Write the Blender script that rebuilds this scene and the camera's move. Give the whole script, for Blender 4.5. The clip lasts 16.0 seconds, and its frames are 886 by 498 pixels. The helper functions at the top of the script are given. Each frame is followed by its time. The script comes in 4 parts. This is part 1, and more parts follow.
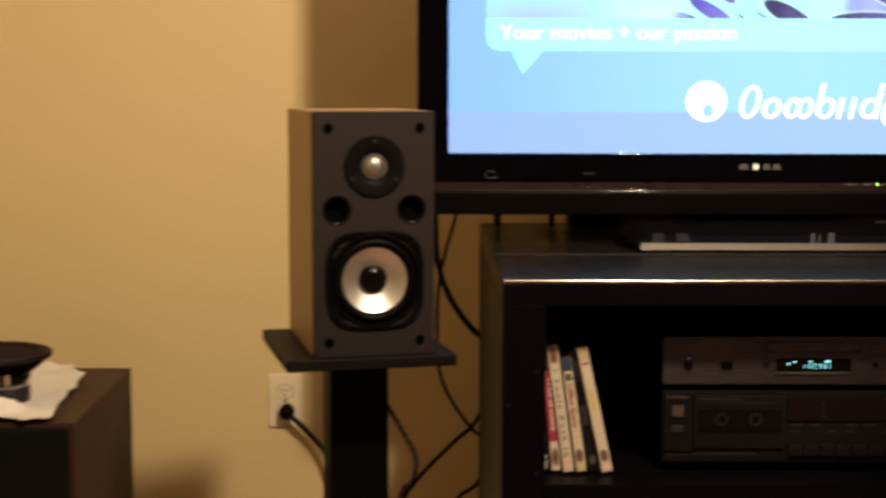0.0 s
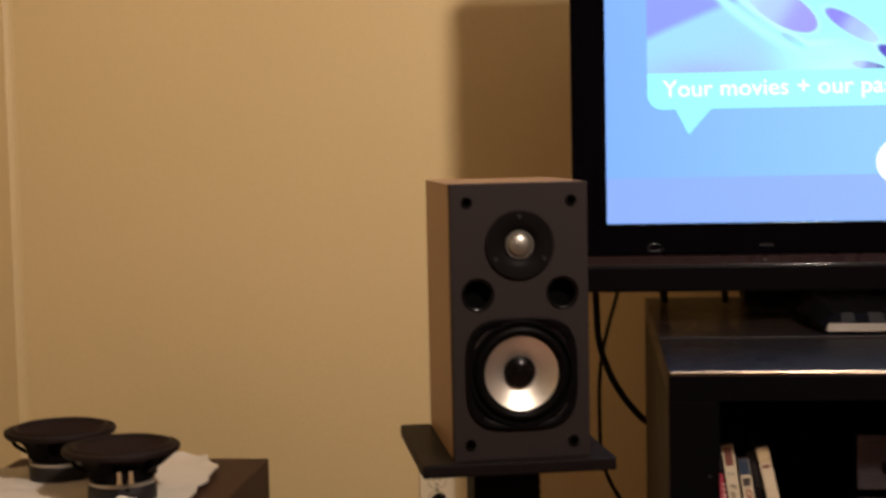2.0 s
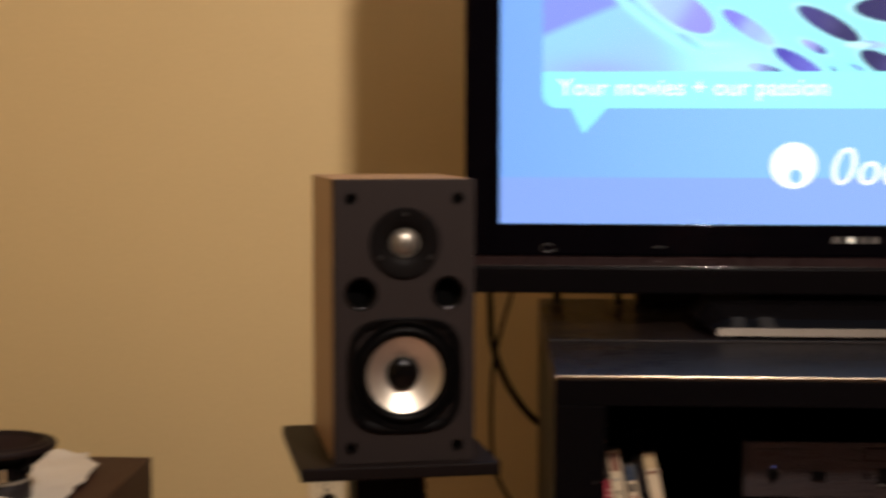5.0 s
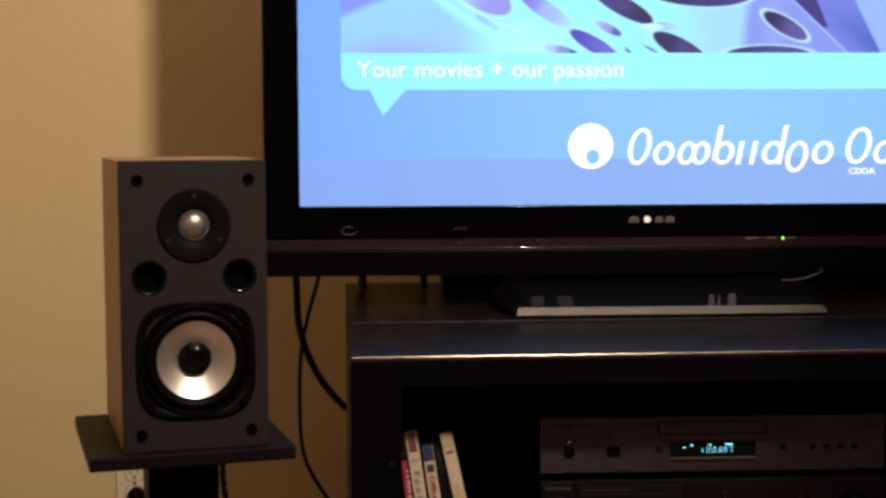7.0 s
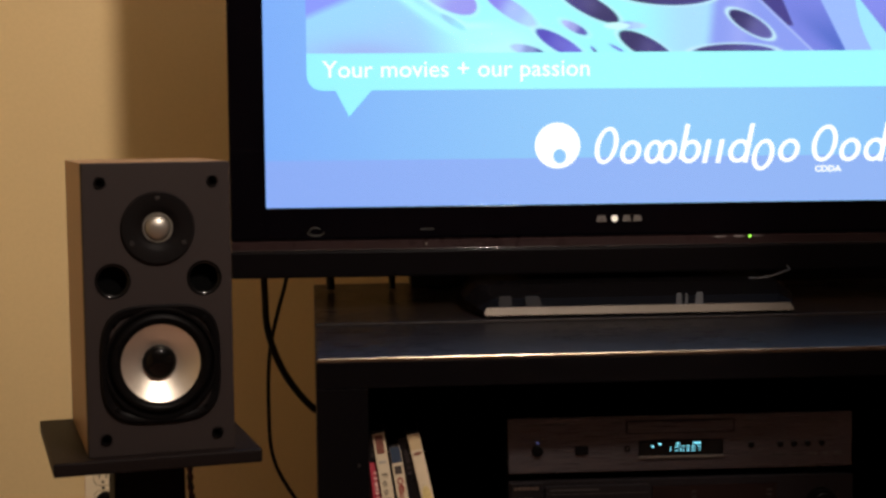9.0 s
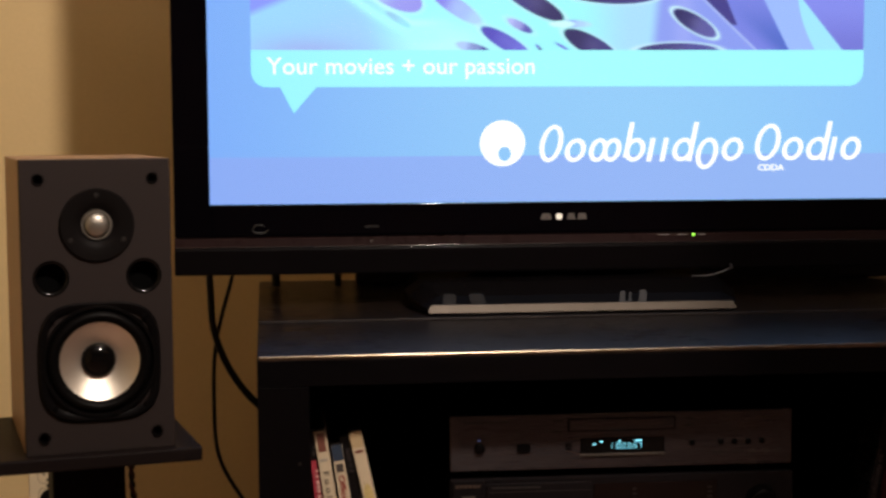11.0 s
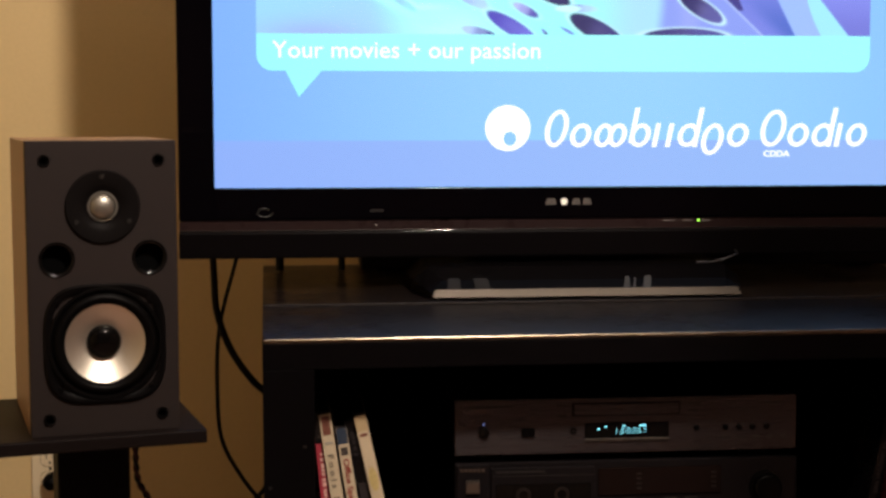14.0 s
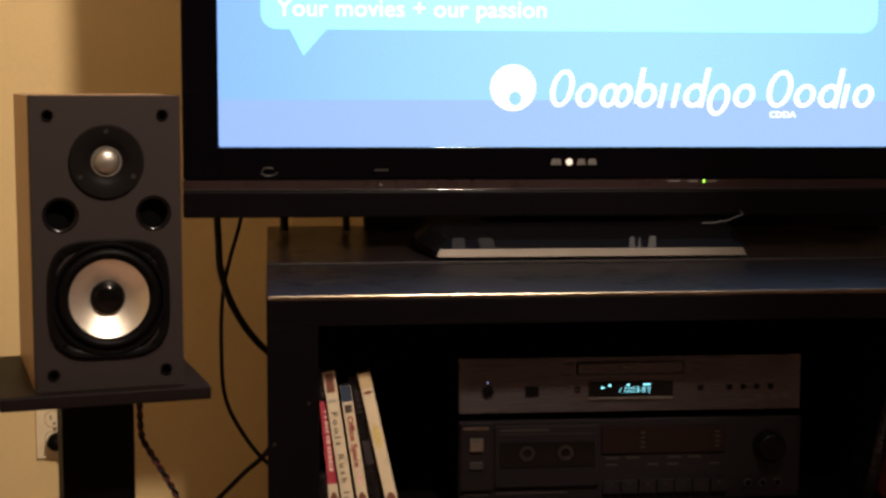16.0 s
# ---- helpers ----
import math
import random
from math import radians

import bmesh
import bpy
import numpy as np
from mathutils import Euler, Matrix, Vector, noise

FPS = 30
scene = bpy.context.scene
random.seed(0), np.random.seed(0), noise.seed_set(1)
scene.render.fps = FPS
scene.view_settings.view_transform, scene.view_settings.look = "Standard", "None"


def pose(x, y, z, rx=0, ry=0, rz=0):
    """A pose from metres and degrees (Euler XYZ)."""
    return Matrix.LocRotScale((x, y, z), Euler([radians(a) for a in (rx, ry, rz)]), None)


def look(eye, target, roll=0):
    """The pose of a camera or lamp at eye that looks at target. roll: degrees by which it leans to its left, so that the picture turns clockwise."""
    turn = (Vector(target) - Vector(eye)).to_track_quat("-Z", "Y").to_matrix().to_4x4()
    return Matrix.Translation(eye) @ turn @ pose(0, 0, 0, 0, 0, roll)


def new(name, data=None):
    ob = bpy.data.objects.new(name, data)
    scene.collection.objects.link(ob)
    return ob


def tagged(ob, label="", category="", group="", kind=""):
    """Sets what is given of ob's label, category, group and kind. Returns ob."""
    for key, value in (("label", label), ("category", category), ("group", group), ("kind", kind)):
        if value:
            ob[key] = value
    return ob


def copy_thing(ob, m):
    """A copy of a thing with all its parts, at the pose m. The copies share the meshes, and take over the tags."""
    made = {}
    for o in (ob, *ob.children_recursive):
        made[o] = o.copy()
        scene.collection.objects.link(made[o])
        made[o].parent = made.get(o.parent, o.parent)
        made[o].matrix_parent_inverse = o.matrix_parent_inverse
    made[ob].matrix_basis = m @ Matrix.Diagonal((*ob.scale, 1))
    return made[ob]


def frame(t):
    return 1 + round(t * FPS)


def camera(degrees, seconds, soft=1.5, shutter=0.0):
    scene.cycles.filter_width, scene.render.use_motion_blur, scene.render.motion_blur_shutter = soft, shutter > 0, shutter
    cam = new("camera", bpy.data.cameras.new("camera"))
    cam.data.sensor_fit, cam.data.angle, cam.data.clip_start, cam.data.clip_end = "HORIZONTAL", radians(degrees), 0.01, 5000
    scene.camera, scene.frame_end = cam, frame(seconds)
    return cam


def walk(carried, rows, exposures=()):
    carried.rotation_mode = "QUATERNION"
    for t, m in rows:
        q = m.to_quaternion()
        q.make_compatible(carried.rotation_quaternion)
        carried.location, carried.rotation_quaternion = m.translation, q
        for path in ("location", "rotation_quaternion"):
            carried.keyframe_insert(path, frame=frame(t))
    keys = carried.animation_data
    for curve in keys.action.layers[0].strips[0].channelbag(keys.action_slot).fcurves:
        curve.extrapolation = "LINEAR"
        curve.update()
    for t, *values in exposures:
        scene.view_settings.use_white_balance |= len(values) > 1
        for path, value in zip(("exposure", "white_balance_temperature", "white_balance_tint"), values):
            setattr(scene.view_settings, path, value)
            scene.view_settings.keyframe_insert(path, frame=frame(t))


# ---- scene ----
cam = camera(33.0, 16.0, soft=2.85, shutter=1.25)
PATH = [
    (0, (-0.51, -2.478, 1.017), (-0.516, -0.49, 0.795), 0.1),
    (0.5, (-0.497, -2.377, 1.009), (-0.468, -0.389, 0.795), -0.0),
    (1, (-0.491, -2.304, 1.01), (-0.561, -0.313, 0.838), -0.1),
    (1.5, (-0.482, -2.253, 1.021), (-0.674, -0.269, 0.854), -0.6),
    (2, (-0.49, -2.242, 1.028), (-0.725, -0.261, 0.885), -1.2),
    (2.5, (-0.49, -2.221, 1.029), (-0.754, -0.243, 0.899), -1.3),
    (3, (-0.494, -2.21, 1.025), (-0.751, -0.232, 0.873), -0.9),
    (3.5, (-0.491, -2.201, 1.019), (-0.765, -0.225, 0.878), -0.9),
    (4, (-0.493, -2.2, 1.019), (-0.767, -0.224, 0.865), -0.6),
    (4.5, (-0.486, -2.196, 1.019), (-0.723, -0.216, 0.867), -0.4),
    (5, (-0.464, -2.192, 1.027), (-0.58, -0.201, 0.877), 0.1),
    (5.2, (-0.453, -2.189, 1.021), (-0.536, -0.196, 0.874), -0.1),
    (7.3, (-0.417, -2.174, 1.013), (-0.301, -0.184, 0.851), -0.3),
    (7.5, (-0.417, -2.172, 1.016), (-0.301, -0.182, 0.856), -0.5),
    (8, (-0.414, -2.172, 1.015), (-0.285, -0.182, 0.855), -0.6),
    (10.5, (-0.395, -2.171, 1.01), (-0.223, -0.185, 0.846), -0.4),
    (11, (-0.39, -2.172, 1.015), (-0.191, -0.188, 0.848), -0.3),
    (11.5, (-0.39, -2.17, 1.012), (-0.181, -0.188, 0.845), -0.1),
    (12, (-0.394, -2.17, 1.011), (-0.186, -0.188, 0.84), -0.2),
    (12.5, (-0.397, -2.169, 1.013), (-0.196, -0.187, 0.838), -0.0),
    (13, (-0.396, -2.171, 1.012), (-0.191, -0.189, 0.836), -0.1),
    (13.5, (-0.395, -2.17, 1.01), (-0.197, -0.188, 0.831), -0.0),
    (14, (-0.397, -2.17, 1.01), (-0.198, -0.189, 0.827), -0.0),
    (14.5, (-0.396, -2.169, 1.005), (-0.2, -0.189, 0.805), -0.0),
    (15, (-0.395, -2.167, 1.0), (-0.198, -0.188, 0.784), 0.0),
    (15.5, (-0.394, -2.17, 0.996), (-0.198, -0.192, 0.774), 0.1),
    (16, (-0.397, -2.167, 0.994), (-0.204, -0.189, 0.772), 0.2),
]
EXPOSURES = [(0, 0.17, 7550, 7), (0.5, 0.02, 7100, 9), (1.0, -0.11, 6700, 12), (1.8, -0.17, 6500, 15), (3.5, -0.14, 6450, 15.5), (5.0, -0.22, 6450, 14.5), (8.0, -0.34, 6450, 14), (10.5, -0.34, 6550, 14.5), (13.0, -0.28, 6550, 13.5), (14.5, -0.15, 6700, 13), (16.0, 0.10, 6950, 14)]
walk(cam, [(t, look(eye, target, roll)) for t, eye, target, roll in PATH], EXPOSURES)

# ---- world and lamp ----
world = bpy.data.worlds.new("night")
world.use_nodes = True
scene.world = world
world.node_tree.nodes["Background"].inputs[0].default_value = (0.02, 0.025, 0.04, 1)
world.node_tree.nodes["Background"].inputs[1].default_value = 0.05

# lamp placed from its shadows; the cone is invented to keep the right dark
lamp_data = bpy.data.lights.new("lamp_cone", "SPOT")
lamp_data.energy = 149.0
lamp_data.spot_size = radians(85)
lamp_data.spot_blend = 0.2
lamp_data.color = (1.0, 0.87, 0.74)
lamp_data.shadow_soft_size = 0.055
lamp = new("lamp_cone", lamp_data)
lamp.matrix_world = look((0.02, -1.50, 2.09), (-1.30, 0.0, 0.90))
# point light added at the lamp as fill; no shade is known
fill_data = bpy.data.lights.new("lamp_fill", "POINT")
fill_data.energy = 40.0
fill_data.color = (1.0, 0.86, 0.73)
fill_data.shadow_soft_size = 0.075
fill_glow = new("lamp_fill", fill_data)
fill_glow.location = (0.02, -1.50, 2.08)


# ---- materials ----
def material(name, color, rough=0.5, metal=0.0, grain=60.0, bump=0.05, vary=0.12, stretch=(1, 1, 1), coat=0.0, spec=0.5, blotch=3.0):
    """A surface with fine grain, large soft blotches and a fine relief, in object space."""
    m = bpy.data.materials.new(name)
    m.use_nodes = True
    nt = m.node_tree
    b = nt.nodes["Principled BSDF"]
    co = nt.nodes.new("ShaderNodeTexCoord")
    mp = nt.nodes.new("ShaderNodeMapping")
    mp.inputs["Scale"].default_value = stretch
    nt.links.new(co.outputs["Object"], mp.inputs[0])
    fine = nt.nodes.new("ShaderNodeTexNoise")
    fine.inputs["Scale"].default_value, fine.inputs["Detail"].default_value = grain, 5
    big = nt.nodes.new("ShaderNodeTexNoise")
    big.inputs["Scale"].default_value, big.inputs["Detail"].default_value = blotch, 3
    nt.links.new(mp.outputs[0], fine.inputs["Vector"])
    nt.links.new(co.outputs["Object"], big.inputs["Vector"])
    add = nt.nodes.new("ShaderNodeMath")
    add.operation = "ADD"
    nt.links.new(fine.outputs["Fac"], add.inputs[0])
    nt.links.new(big.outputs["Fac"], add.inputs[1])
    rng = nt.nodes.new("ShaderNodeMapRange")
    rng.inputs["From Min"].default_value, rng.inputs["From Max"].default_value = 0.6, 1.4
    rng.inputs["To Min"].default_value, rng.inputs["To Max"].default_value = 1 - vary, 1 + vary
    nt.links.new(add.outputs[0], rng.inputs[0])
    mul = nt.nodes.new("ShaderNodeVectorMath")
    mul.operation = "SCALE"
    mul.inputs[0].default_value = color
    nt.links.new(rng.outputs[0], mul.inputs["Scale"])
    nt.links.new(mul.outputs[0], b.inputs["Base Color"])
    rr = nt.nodes.new("ShaderNodeMapRange")
    rr.inputs["From Min"].default_value, rr.inputs["From Max"].default_value = 0.6, 1.4
    rr.inputs["To Min"].default_value, rr.inputs["To Max"].default_value = max(rough - 0.06, 0.02), min(rough + 0.06, 1)
    nt.links.new(add.outputs[0], rr.inputs[0])
    nt.links.new(rr.outputs[0], b.inputs["Roughness"])
    b.inputs["Metallic"].default_value = metal
    b.inputs["Coat Weight"].default_value = coat
    b.inputs["Coat Roughness"].default_value = 0.08
    b.inputs["Specular IOR Level"].default_value = spec
    if bump:
        bp = nt.nodes.new("ShaderNodeBump")
        bp.inputs["Strength"].default_value, bp.inputs["Distance"].default_value = bump, 0.002
        nt.links.new(fine.outputs["Fac"], bp.inputs["Height"])
        nt.links.new(bp.outputs[0], b.inputs["Normal"])
    return m


def glow(name, color, strength=1.0):
    m = bpy.data.materials.new(name)
    m.use_nodes = True
    b = m.node_tree.nodes["Principled BSDF"]
    b.inputs["Base Color"].default_value = (0.01, 0.01, 0.01, 1)
    b.inputs["Roughness"].default_value = 0.25
    b.inputs["Emission Color"].default_value = (*color, 1)
    b.inputs["Emission Strength"].default_value = strength
    return m


def glow_ramp(name, stops, direction, low, high, strength=1.0):
    """A glowing panel whose colour runs along a direction from low to high metres."""
    m = glow(name, (1, 1, 1), strength)
    nt = m.node_tree
    b = nt.nodes["Principled BSDF"]
    co = nt.nodes.new("ShaderNodeTexCoord")
    dot = nt.nodes.new("ShaderNodeVectorMath")
    dot.operation = "DOT_PRODUCT"
    dot.inputs[1].default_value = direction
    nt.links.new(co.outputs["Object"], dot.inputs[0])
    mr = nt.nodes.new("ShaderNodeMapRange")
    mr.inputs["From Min"].default_value, mr.inputs["From Max"].default_value = low, high
    nt.links.new(dot.outputs["Value"], mr.inputs[0])
    ramp = nt.nodes.new("ShaderNodeValToRGB")
    ramp.color_ramp.interpolation = "B_SPLINE"
    while len(ramp.color_ramp.elements) < len(stops):
        ramp.color_ramp.elements.new(0.5)
    for e, (p, c) in zip(ramp.color_ramp.elements, stops):
        e.position, e.color = p, (*c, 1)
    nt.links.new(mr.outputs[0], ramp.inputs[0])
    nt.links.new(ramp.outputs[0], b.inputs["Emission Color"])
    return m


WALL = material("wall_paint", (0.586, 0.444, 0.221), 0.55, grain=140, bump=0.12, vary=0.05, blotch=1.5)
# unseen ceiling and floor, coloured for the light they bounce
CEIL = material("ceiling_paint", (0.82, 0.80, 0.79), 0.8, grain=90, bump=0.2, vary=0.04)
CARPET = material("carpet", (0.42, 0.275, 0.22), 0.95, grain=300, bump=0.8, vary=0.2)
OAK = material("oak_vinyl", (0.245, 0.142, 0.078), 0.45, grain=40, bump=0.05, vary=0.14, stretch=(6, 6, 0.5))
BAFFLE = material("baffle_paint", (0.0150, 0.0108, 0.0100), 0.62, grain=500, bump=0.15, vary=0.12, spec=0.12)
RUBBER = material("black_rubber", (0.0017, 0.0014, 0.0014), 0.46, grain=200, bump=0.05, vary=0.15, spec=0.04)
PLASTIC = material("black_plastic", (0.0018, 0.0015, 0.0016), 0.35, grain=150, bump=0.05, vary=0.15, spec=0.07)
FACE = material("tweeter_plate", (0.0042, 0.0034, 0.0033), 0.5, grain=300, bump=0.1, vary=0.15, spec=0.03)
VOID = material("tube_inside", (0.002, 0.002, 0.002), 0.7, grain=100, bump=0.0, vary=0.1, spec=0.0)
PORTRIM = material("port_lip", (0.002, 0.0018, 0.0018), 0.14, grain=100, bump=0.0, vary=0.1, spec=0.17)
CONE = material("metal_cone", (0.58, 0.53, 0.45), 0.42, metal=0.95, grain=420, bump=0.05, vary=0.05)
DOME = material("metal_dome", (0.27, 0.25, 0.215), 0.42, metal=0.9, grain=300, bump=0.06, vary=0.06)
CAP = material("dust_cap", (0.0012, 0.001, 0.001), 0.02, grain=60, bump=0.0, vary=0.1, spec=0.2)
SCREW = material("screw_metal", (0.045, 0.042, 0.040), 0.35, metal=0.8, grain=100, bump=0.0)
STEEL = material("stand_steel", (0.0014, 0.0012, 0.0012), 0.45, grain=250, bump=0.12, vary=0.15, spec=0.05)
SHELF = material("stand_plate", (0.0052, 0.0033, 0.0031), 0.5, grain=250, bump=0.12, vary=0.2, spec=0.08)
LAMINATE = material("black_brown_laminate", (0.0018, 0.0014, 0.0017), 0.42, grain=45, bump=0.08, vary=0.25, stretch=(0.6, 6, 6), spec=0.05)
# top repeats the front laminate lighter, the light on it put into the colour
LAMTOP_LIT = material("lit_laminate_top", (0.0060, 0.0045, 0.0045), 0.29, grain=45, bump=0.012, vary=0.3, stretch=(0.6, 6, 6), spec=0.085)
# pale colour stands for the light caught on the board edge
BOARDEDGE_LIT = material("lit_edge", (0.018, 0.0145, 0.013), 0.5, grain=60, bump=0.05, vary=0.4, spec=0.2)
LAMDARK = material("laminate_inside", (0.002, 0.0017, 0.0017), 0.6, grain=45, bump=0.05, vary=0.2, spec=0.1)
TRIM = material("satin_trim", (0.175, 0.142, 0.105), 0.27, metal=1.0, grain=80, bump=0.04, vary=0.12, stretch=(0.3, 8, 8))
WALNUT = material("dark_walnut_laminate", (0.040, 0.0175, 0.0115), 0.5, grain=40, bump=0.06, vary=0.22, stretch=(6, 0.5, 6), spec=0.1)
CLOTH = material("grille_cloth", (0.003, 0.003, 0.003), 0.95, grain=900, bump=0.6, vary=0.2, spec=0.1)
PIANO = material("piano_black", (0.0011, 0.0008, 0.0015), 0.07, grain=40, bump=0.0, vary=0.1, coat=0.0, spec=0.07)
PIANO_EDGE = material("glossy_edge", (0.004, 0.003, 0.003), 0.07, grain=40, bump=0.0, vary=0.1, spec=1.0)
INDICATOR = material("indicator_print", (0.17, 0.155, 0.15), 0.5, grain=100, bump=0.0)
TVBODY = material("tv_plastic", (0.0024, 0.0018, 0.0021), 0.4, grain=300, bump=0.06, vary=0.12, spec=0.04)
BASEGLOSS = material("base_gloss", (0.0024, 0.0019, 0.0020), 0.3, grain=6, bump=0.0, vary=0.05, spec=0.01)
BOXGREY = material("box_grey", (0.012, 0.0095, 0.0105), 0.5, grain=120, bump=0.05, vary=0.15, spec=0.1)
# red-brown is the strip's reflection put into its colour
TVSTRIP = material("tv_strip", (0.0145, 0.0074, 0.0074), 0.3, grain=60, bump=0.0, vary=0.12, spec=0.15)
SILVER = material("silver_bar", (0.052, 0.043, 0.034), 0.5, metal=0.75, grain=200, bump=0.04, vary=0.06)
GREYMARK = material("grey_print", (0.009, 0.0085, 0.0085), 0.4, grain=100, bump=0.0)
BRANDMARK = material("brand_chrome", (0.17, 0.16, 0.15), 0.3, metal=0.6, grain=100, bump=0.0)
GREYPANEL = material("brushed_dark_aluminium", (0.068, 0.060, 0.064), 0.29, metal=0.95, grain=120, bump=0.0, vary=0.04, stretch=(0.2, 8, 12))
brushed = GREYPANEL.node_tree
upward = brushed.nodes.new("ShaderNodeCombineXYZ")
upward.inputs[2].default_value = 1.0
brushed.links.new(upward.outputs[0], brushed.nodes["Principled BSDF"].inputs["Tangent"])
brushed.nodes["Principled BSDF"].inputs["Anisotropic"].default_value = 0.75
TRAYGAP = material("tray_gap", (0.010, 0.0085, 0.0085), 0.5, grain=100, bump=0.0, spec=0.1)
# same laminate again, lightened because the side panels stand in the light
SIDELAM_LIT = material("lit_side_laminate", (0.0048, 0.0036, 0.0038), 0.45, grain=45, bump=0.05, vary=0.25, stretch=(6, 6, 0.6), spec=0.1)
FORMATMARK = material("format_print", (0.030, 0.026, 0.024), 0.4, grain=100, bump=0.0)
# two tones for reflections painted on the glossy base
BASEREFLECT_DIM = material("base_reflection", (0.012, 0.0098, 0.0086), 0.5, grain=100, bump=0.0, spec=0.1)
BASEREFLECT_PALE = material("base_reflection_pale", (0.034, 0.033, 0.033), 0.5, grain=100, bump=0.0, spec=0.1)
CORNERMARK = material("corner_print", (0.0055, 0.005, 0.005), 0.4, grain=100, bump=0.0)
DRIVERROLL = material("driver_surround", (0.0120, 0.0070, 0.0066), 0.6, grain=200, bump=0.1, vary=0.15, spec=0.1)
PLATESCREW = material("plate_screw", (0.035, 0.032, 0.030), 0.3, metal=0.7, grain=100, bump=0.0)
# paint of the unseen walls, made pale to lift the shadows
BOUNCE = material("bounce_paint", (0.74, 0.625, 0.60), 0.6, grain=140, bump=0.12, vary=0.05, blotch=1.5)
DECKPANEL = material("deck_panel", (0.0054, 0.0043, 0.0049), 0.38, grain=120, bump=0.04, vary=0.15, stretch=(0.3, 8, 8), spec=0.12)
DECKSHINE = material("deck_window", (0.002, 0.0018, 0.0018), 0.12, grain=40, bump=0.0, vary=0.15, spec=0.2)
METERGLASS = material("meter_glass", (0.0050, 0.0026, 0.0024), 0.14, grain=40, bump=0.0, vary=0.15, spec=0.2)
HUBMARK = material("tape_hub", (0.0052, 0.0031, 0.0027), 0.4, grain=100, bump=0.0)
DECKMARK = material("deck_print", (0.0105, 0.0085, 0.0080), 0.5, grain=100, bump=0.0)
GOLDMARK = material("gold_print", (0.046, 0.031, 0.023), 0.4, grain=100, bump=0.0)
KEYSILVER = material("key_silver", (0.075, 0.064, 0.055), 0.35, metal=0.6, grain=100, bump=0.0)
IVORY = material("ivory_plastic", (0.66, 0.56, 0.38), 0.35, grain=60, bump=0.0, vary=0.04)
SLOT = material("socket_slot", (0.02, 0.015, 0.01), 0.7, bump=0.0)
# darker ivory for the painted shade round the receptacles
RIMSHADE = material("socket_rim_shade", (0.30, 0.235, 0.14), 0.7, bump=0.0)
CABLE = material("cable_jacket", (0.004, 0.0036, 0.0036), 0.4, grain=60, bump=0.03, vary=0.2, spec=0.12)
TWIST_RED = material("cable_red", (0.045, 0.010, 0.010), 0.5, grain=80, bump=0.03, vary=0.2, spec=0.15)
WIREGREY = material("cable_grey", (0.028, 0.026, 0.026), 0.45, grain=60, bump=0.03)
MAGNET = material("ferrite", (0.0115, 0.0085, 0.0090), 0.55, grain=120, bump=0.1, vary=0.15, spec=0.3)
PLATEZINC = material("zinc_plate", (0.50, 0.46, 0.40), 0.35, metal=0.8, grain=100, bump=0.03)
PAPERCONE = material("paper_cone", (0.0185, 0.0105, 0.0098), 0.7, grain=200, bump=0.3, vary=0.2, spec=0.08)
BASKET = material("stamped_basket", (0.0050, 0.0036, 0.0039), 0.55, grain=120, bump=0.05, vary=0.15, spec=0.02)
GOLD = material("terminal_gold", (0.80, 0.66, 0.42), 0.36, metal=1.0, grain=100, bump=0.0)
TISSUE = material("paper_towel", (0.58, 0.53, 0.455), 0.85, grain=160, bump=0.5, vary=0.05)
DVD_RED = material("sleeve_red", (0.30, 0.034, 0.050), 0.3, grain=60, bump=0.0, vary=0.15)
DVD_WINE = material("sleeve_wine", (0.070, 0.012, 0.014), 0.3, grain=60, bump=0.0, vary=0.3)
DVD_CREAM = material("sleeve_cream", (0.47, 0.385, 0.265), 0.3, grain=60, bump=0.0, vary=0.08)
DVD_SAND = material("sleeve_sand", (0.40, 0.30, 0.17), 0.3, grain=60, bump=0.0, vary=0.1)
DVD_BLACK = material("case_black", (0.004, 0.0036, 0.004), 0.28, grain=60, bump=0.0, vary=0.15, spec=0.3)
DVD_BLUE = material("sleeve_blue", (0.022, 0.036, 0.060), 0.3, grain=60, bump=0.0, vary=0.15)
PRINT_BROWN = material("print_brown", (0.14, 0.05, 0.034), 0.4, grain=250, bump=0.0, vary=0.6)
PRINT_PINK = material("print_pink", (0.62, 0.35, 0.30), 0.4, grain=250, bump=0.0, vary=0.4)
PRINT_DARK = material("print_dark", (0.05, 0.04, 0.035), 0.4, grain=100, bump=0.0, vary=0.2)
PRINT_FAINT = material("print_faint", (0.018, 0.015, 0.016), 0.4, grain=100, bump=0.0, vary=0.2)
PRINT_RED = material("print_red", (0.21, 0.028, 0.022), 0.4, grain=100, bump=0.0, vary=0.2)
PRINT_YELLOW = material("print_yellow", (0.46, 0.36, 0.15), 0.4, grain=250, bump=0.0, vary=0.3)
PRINT_OLIVE = material("print_olive", (0.12, 0.10, 0.07), 0.4, grain=100, bump=0.0, vary=0.3)
PRINT_GREY = material("print_grey", (0.30, 0.27, 0.22), 0.4, grain=100, bump=0.0, vary=0.2)

SCR_BG = glow_ramp("screen_blue", [(0.0, (0.20, 0.44, 1.0)), (0.2, (0.245, 0.545, 1.0)), (0.45, (0.29, 0.64, 1.0)), (0.75, (0.30, 0.655, 1.0)), (1.0, (0.255, 0.56, 1.0))], (1, 0, 0), -0.51, 0.51, 1.2)
SCR_BAND = glow_ramp("screen_band", [(0.0, (0.25, 0.425, 0.95)), (0.5, (0.30, 0.50, 0.97)), (1.0, (0.30, 0.50, 0.95))], (1, 0, 0), -0.51, 0.51, 1.2)
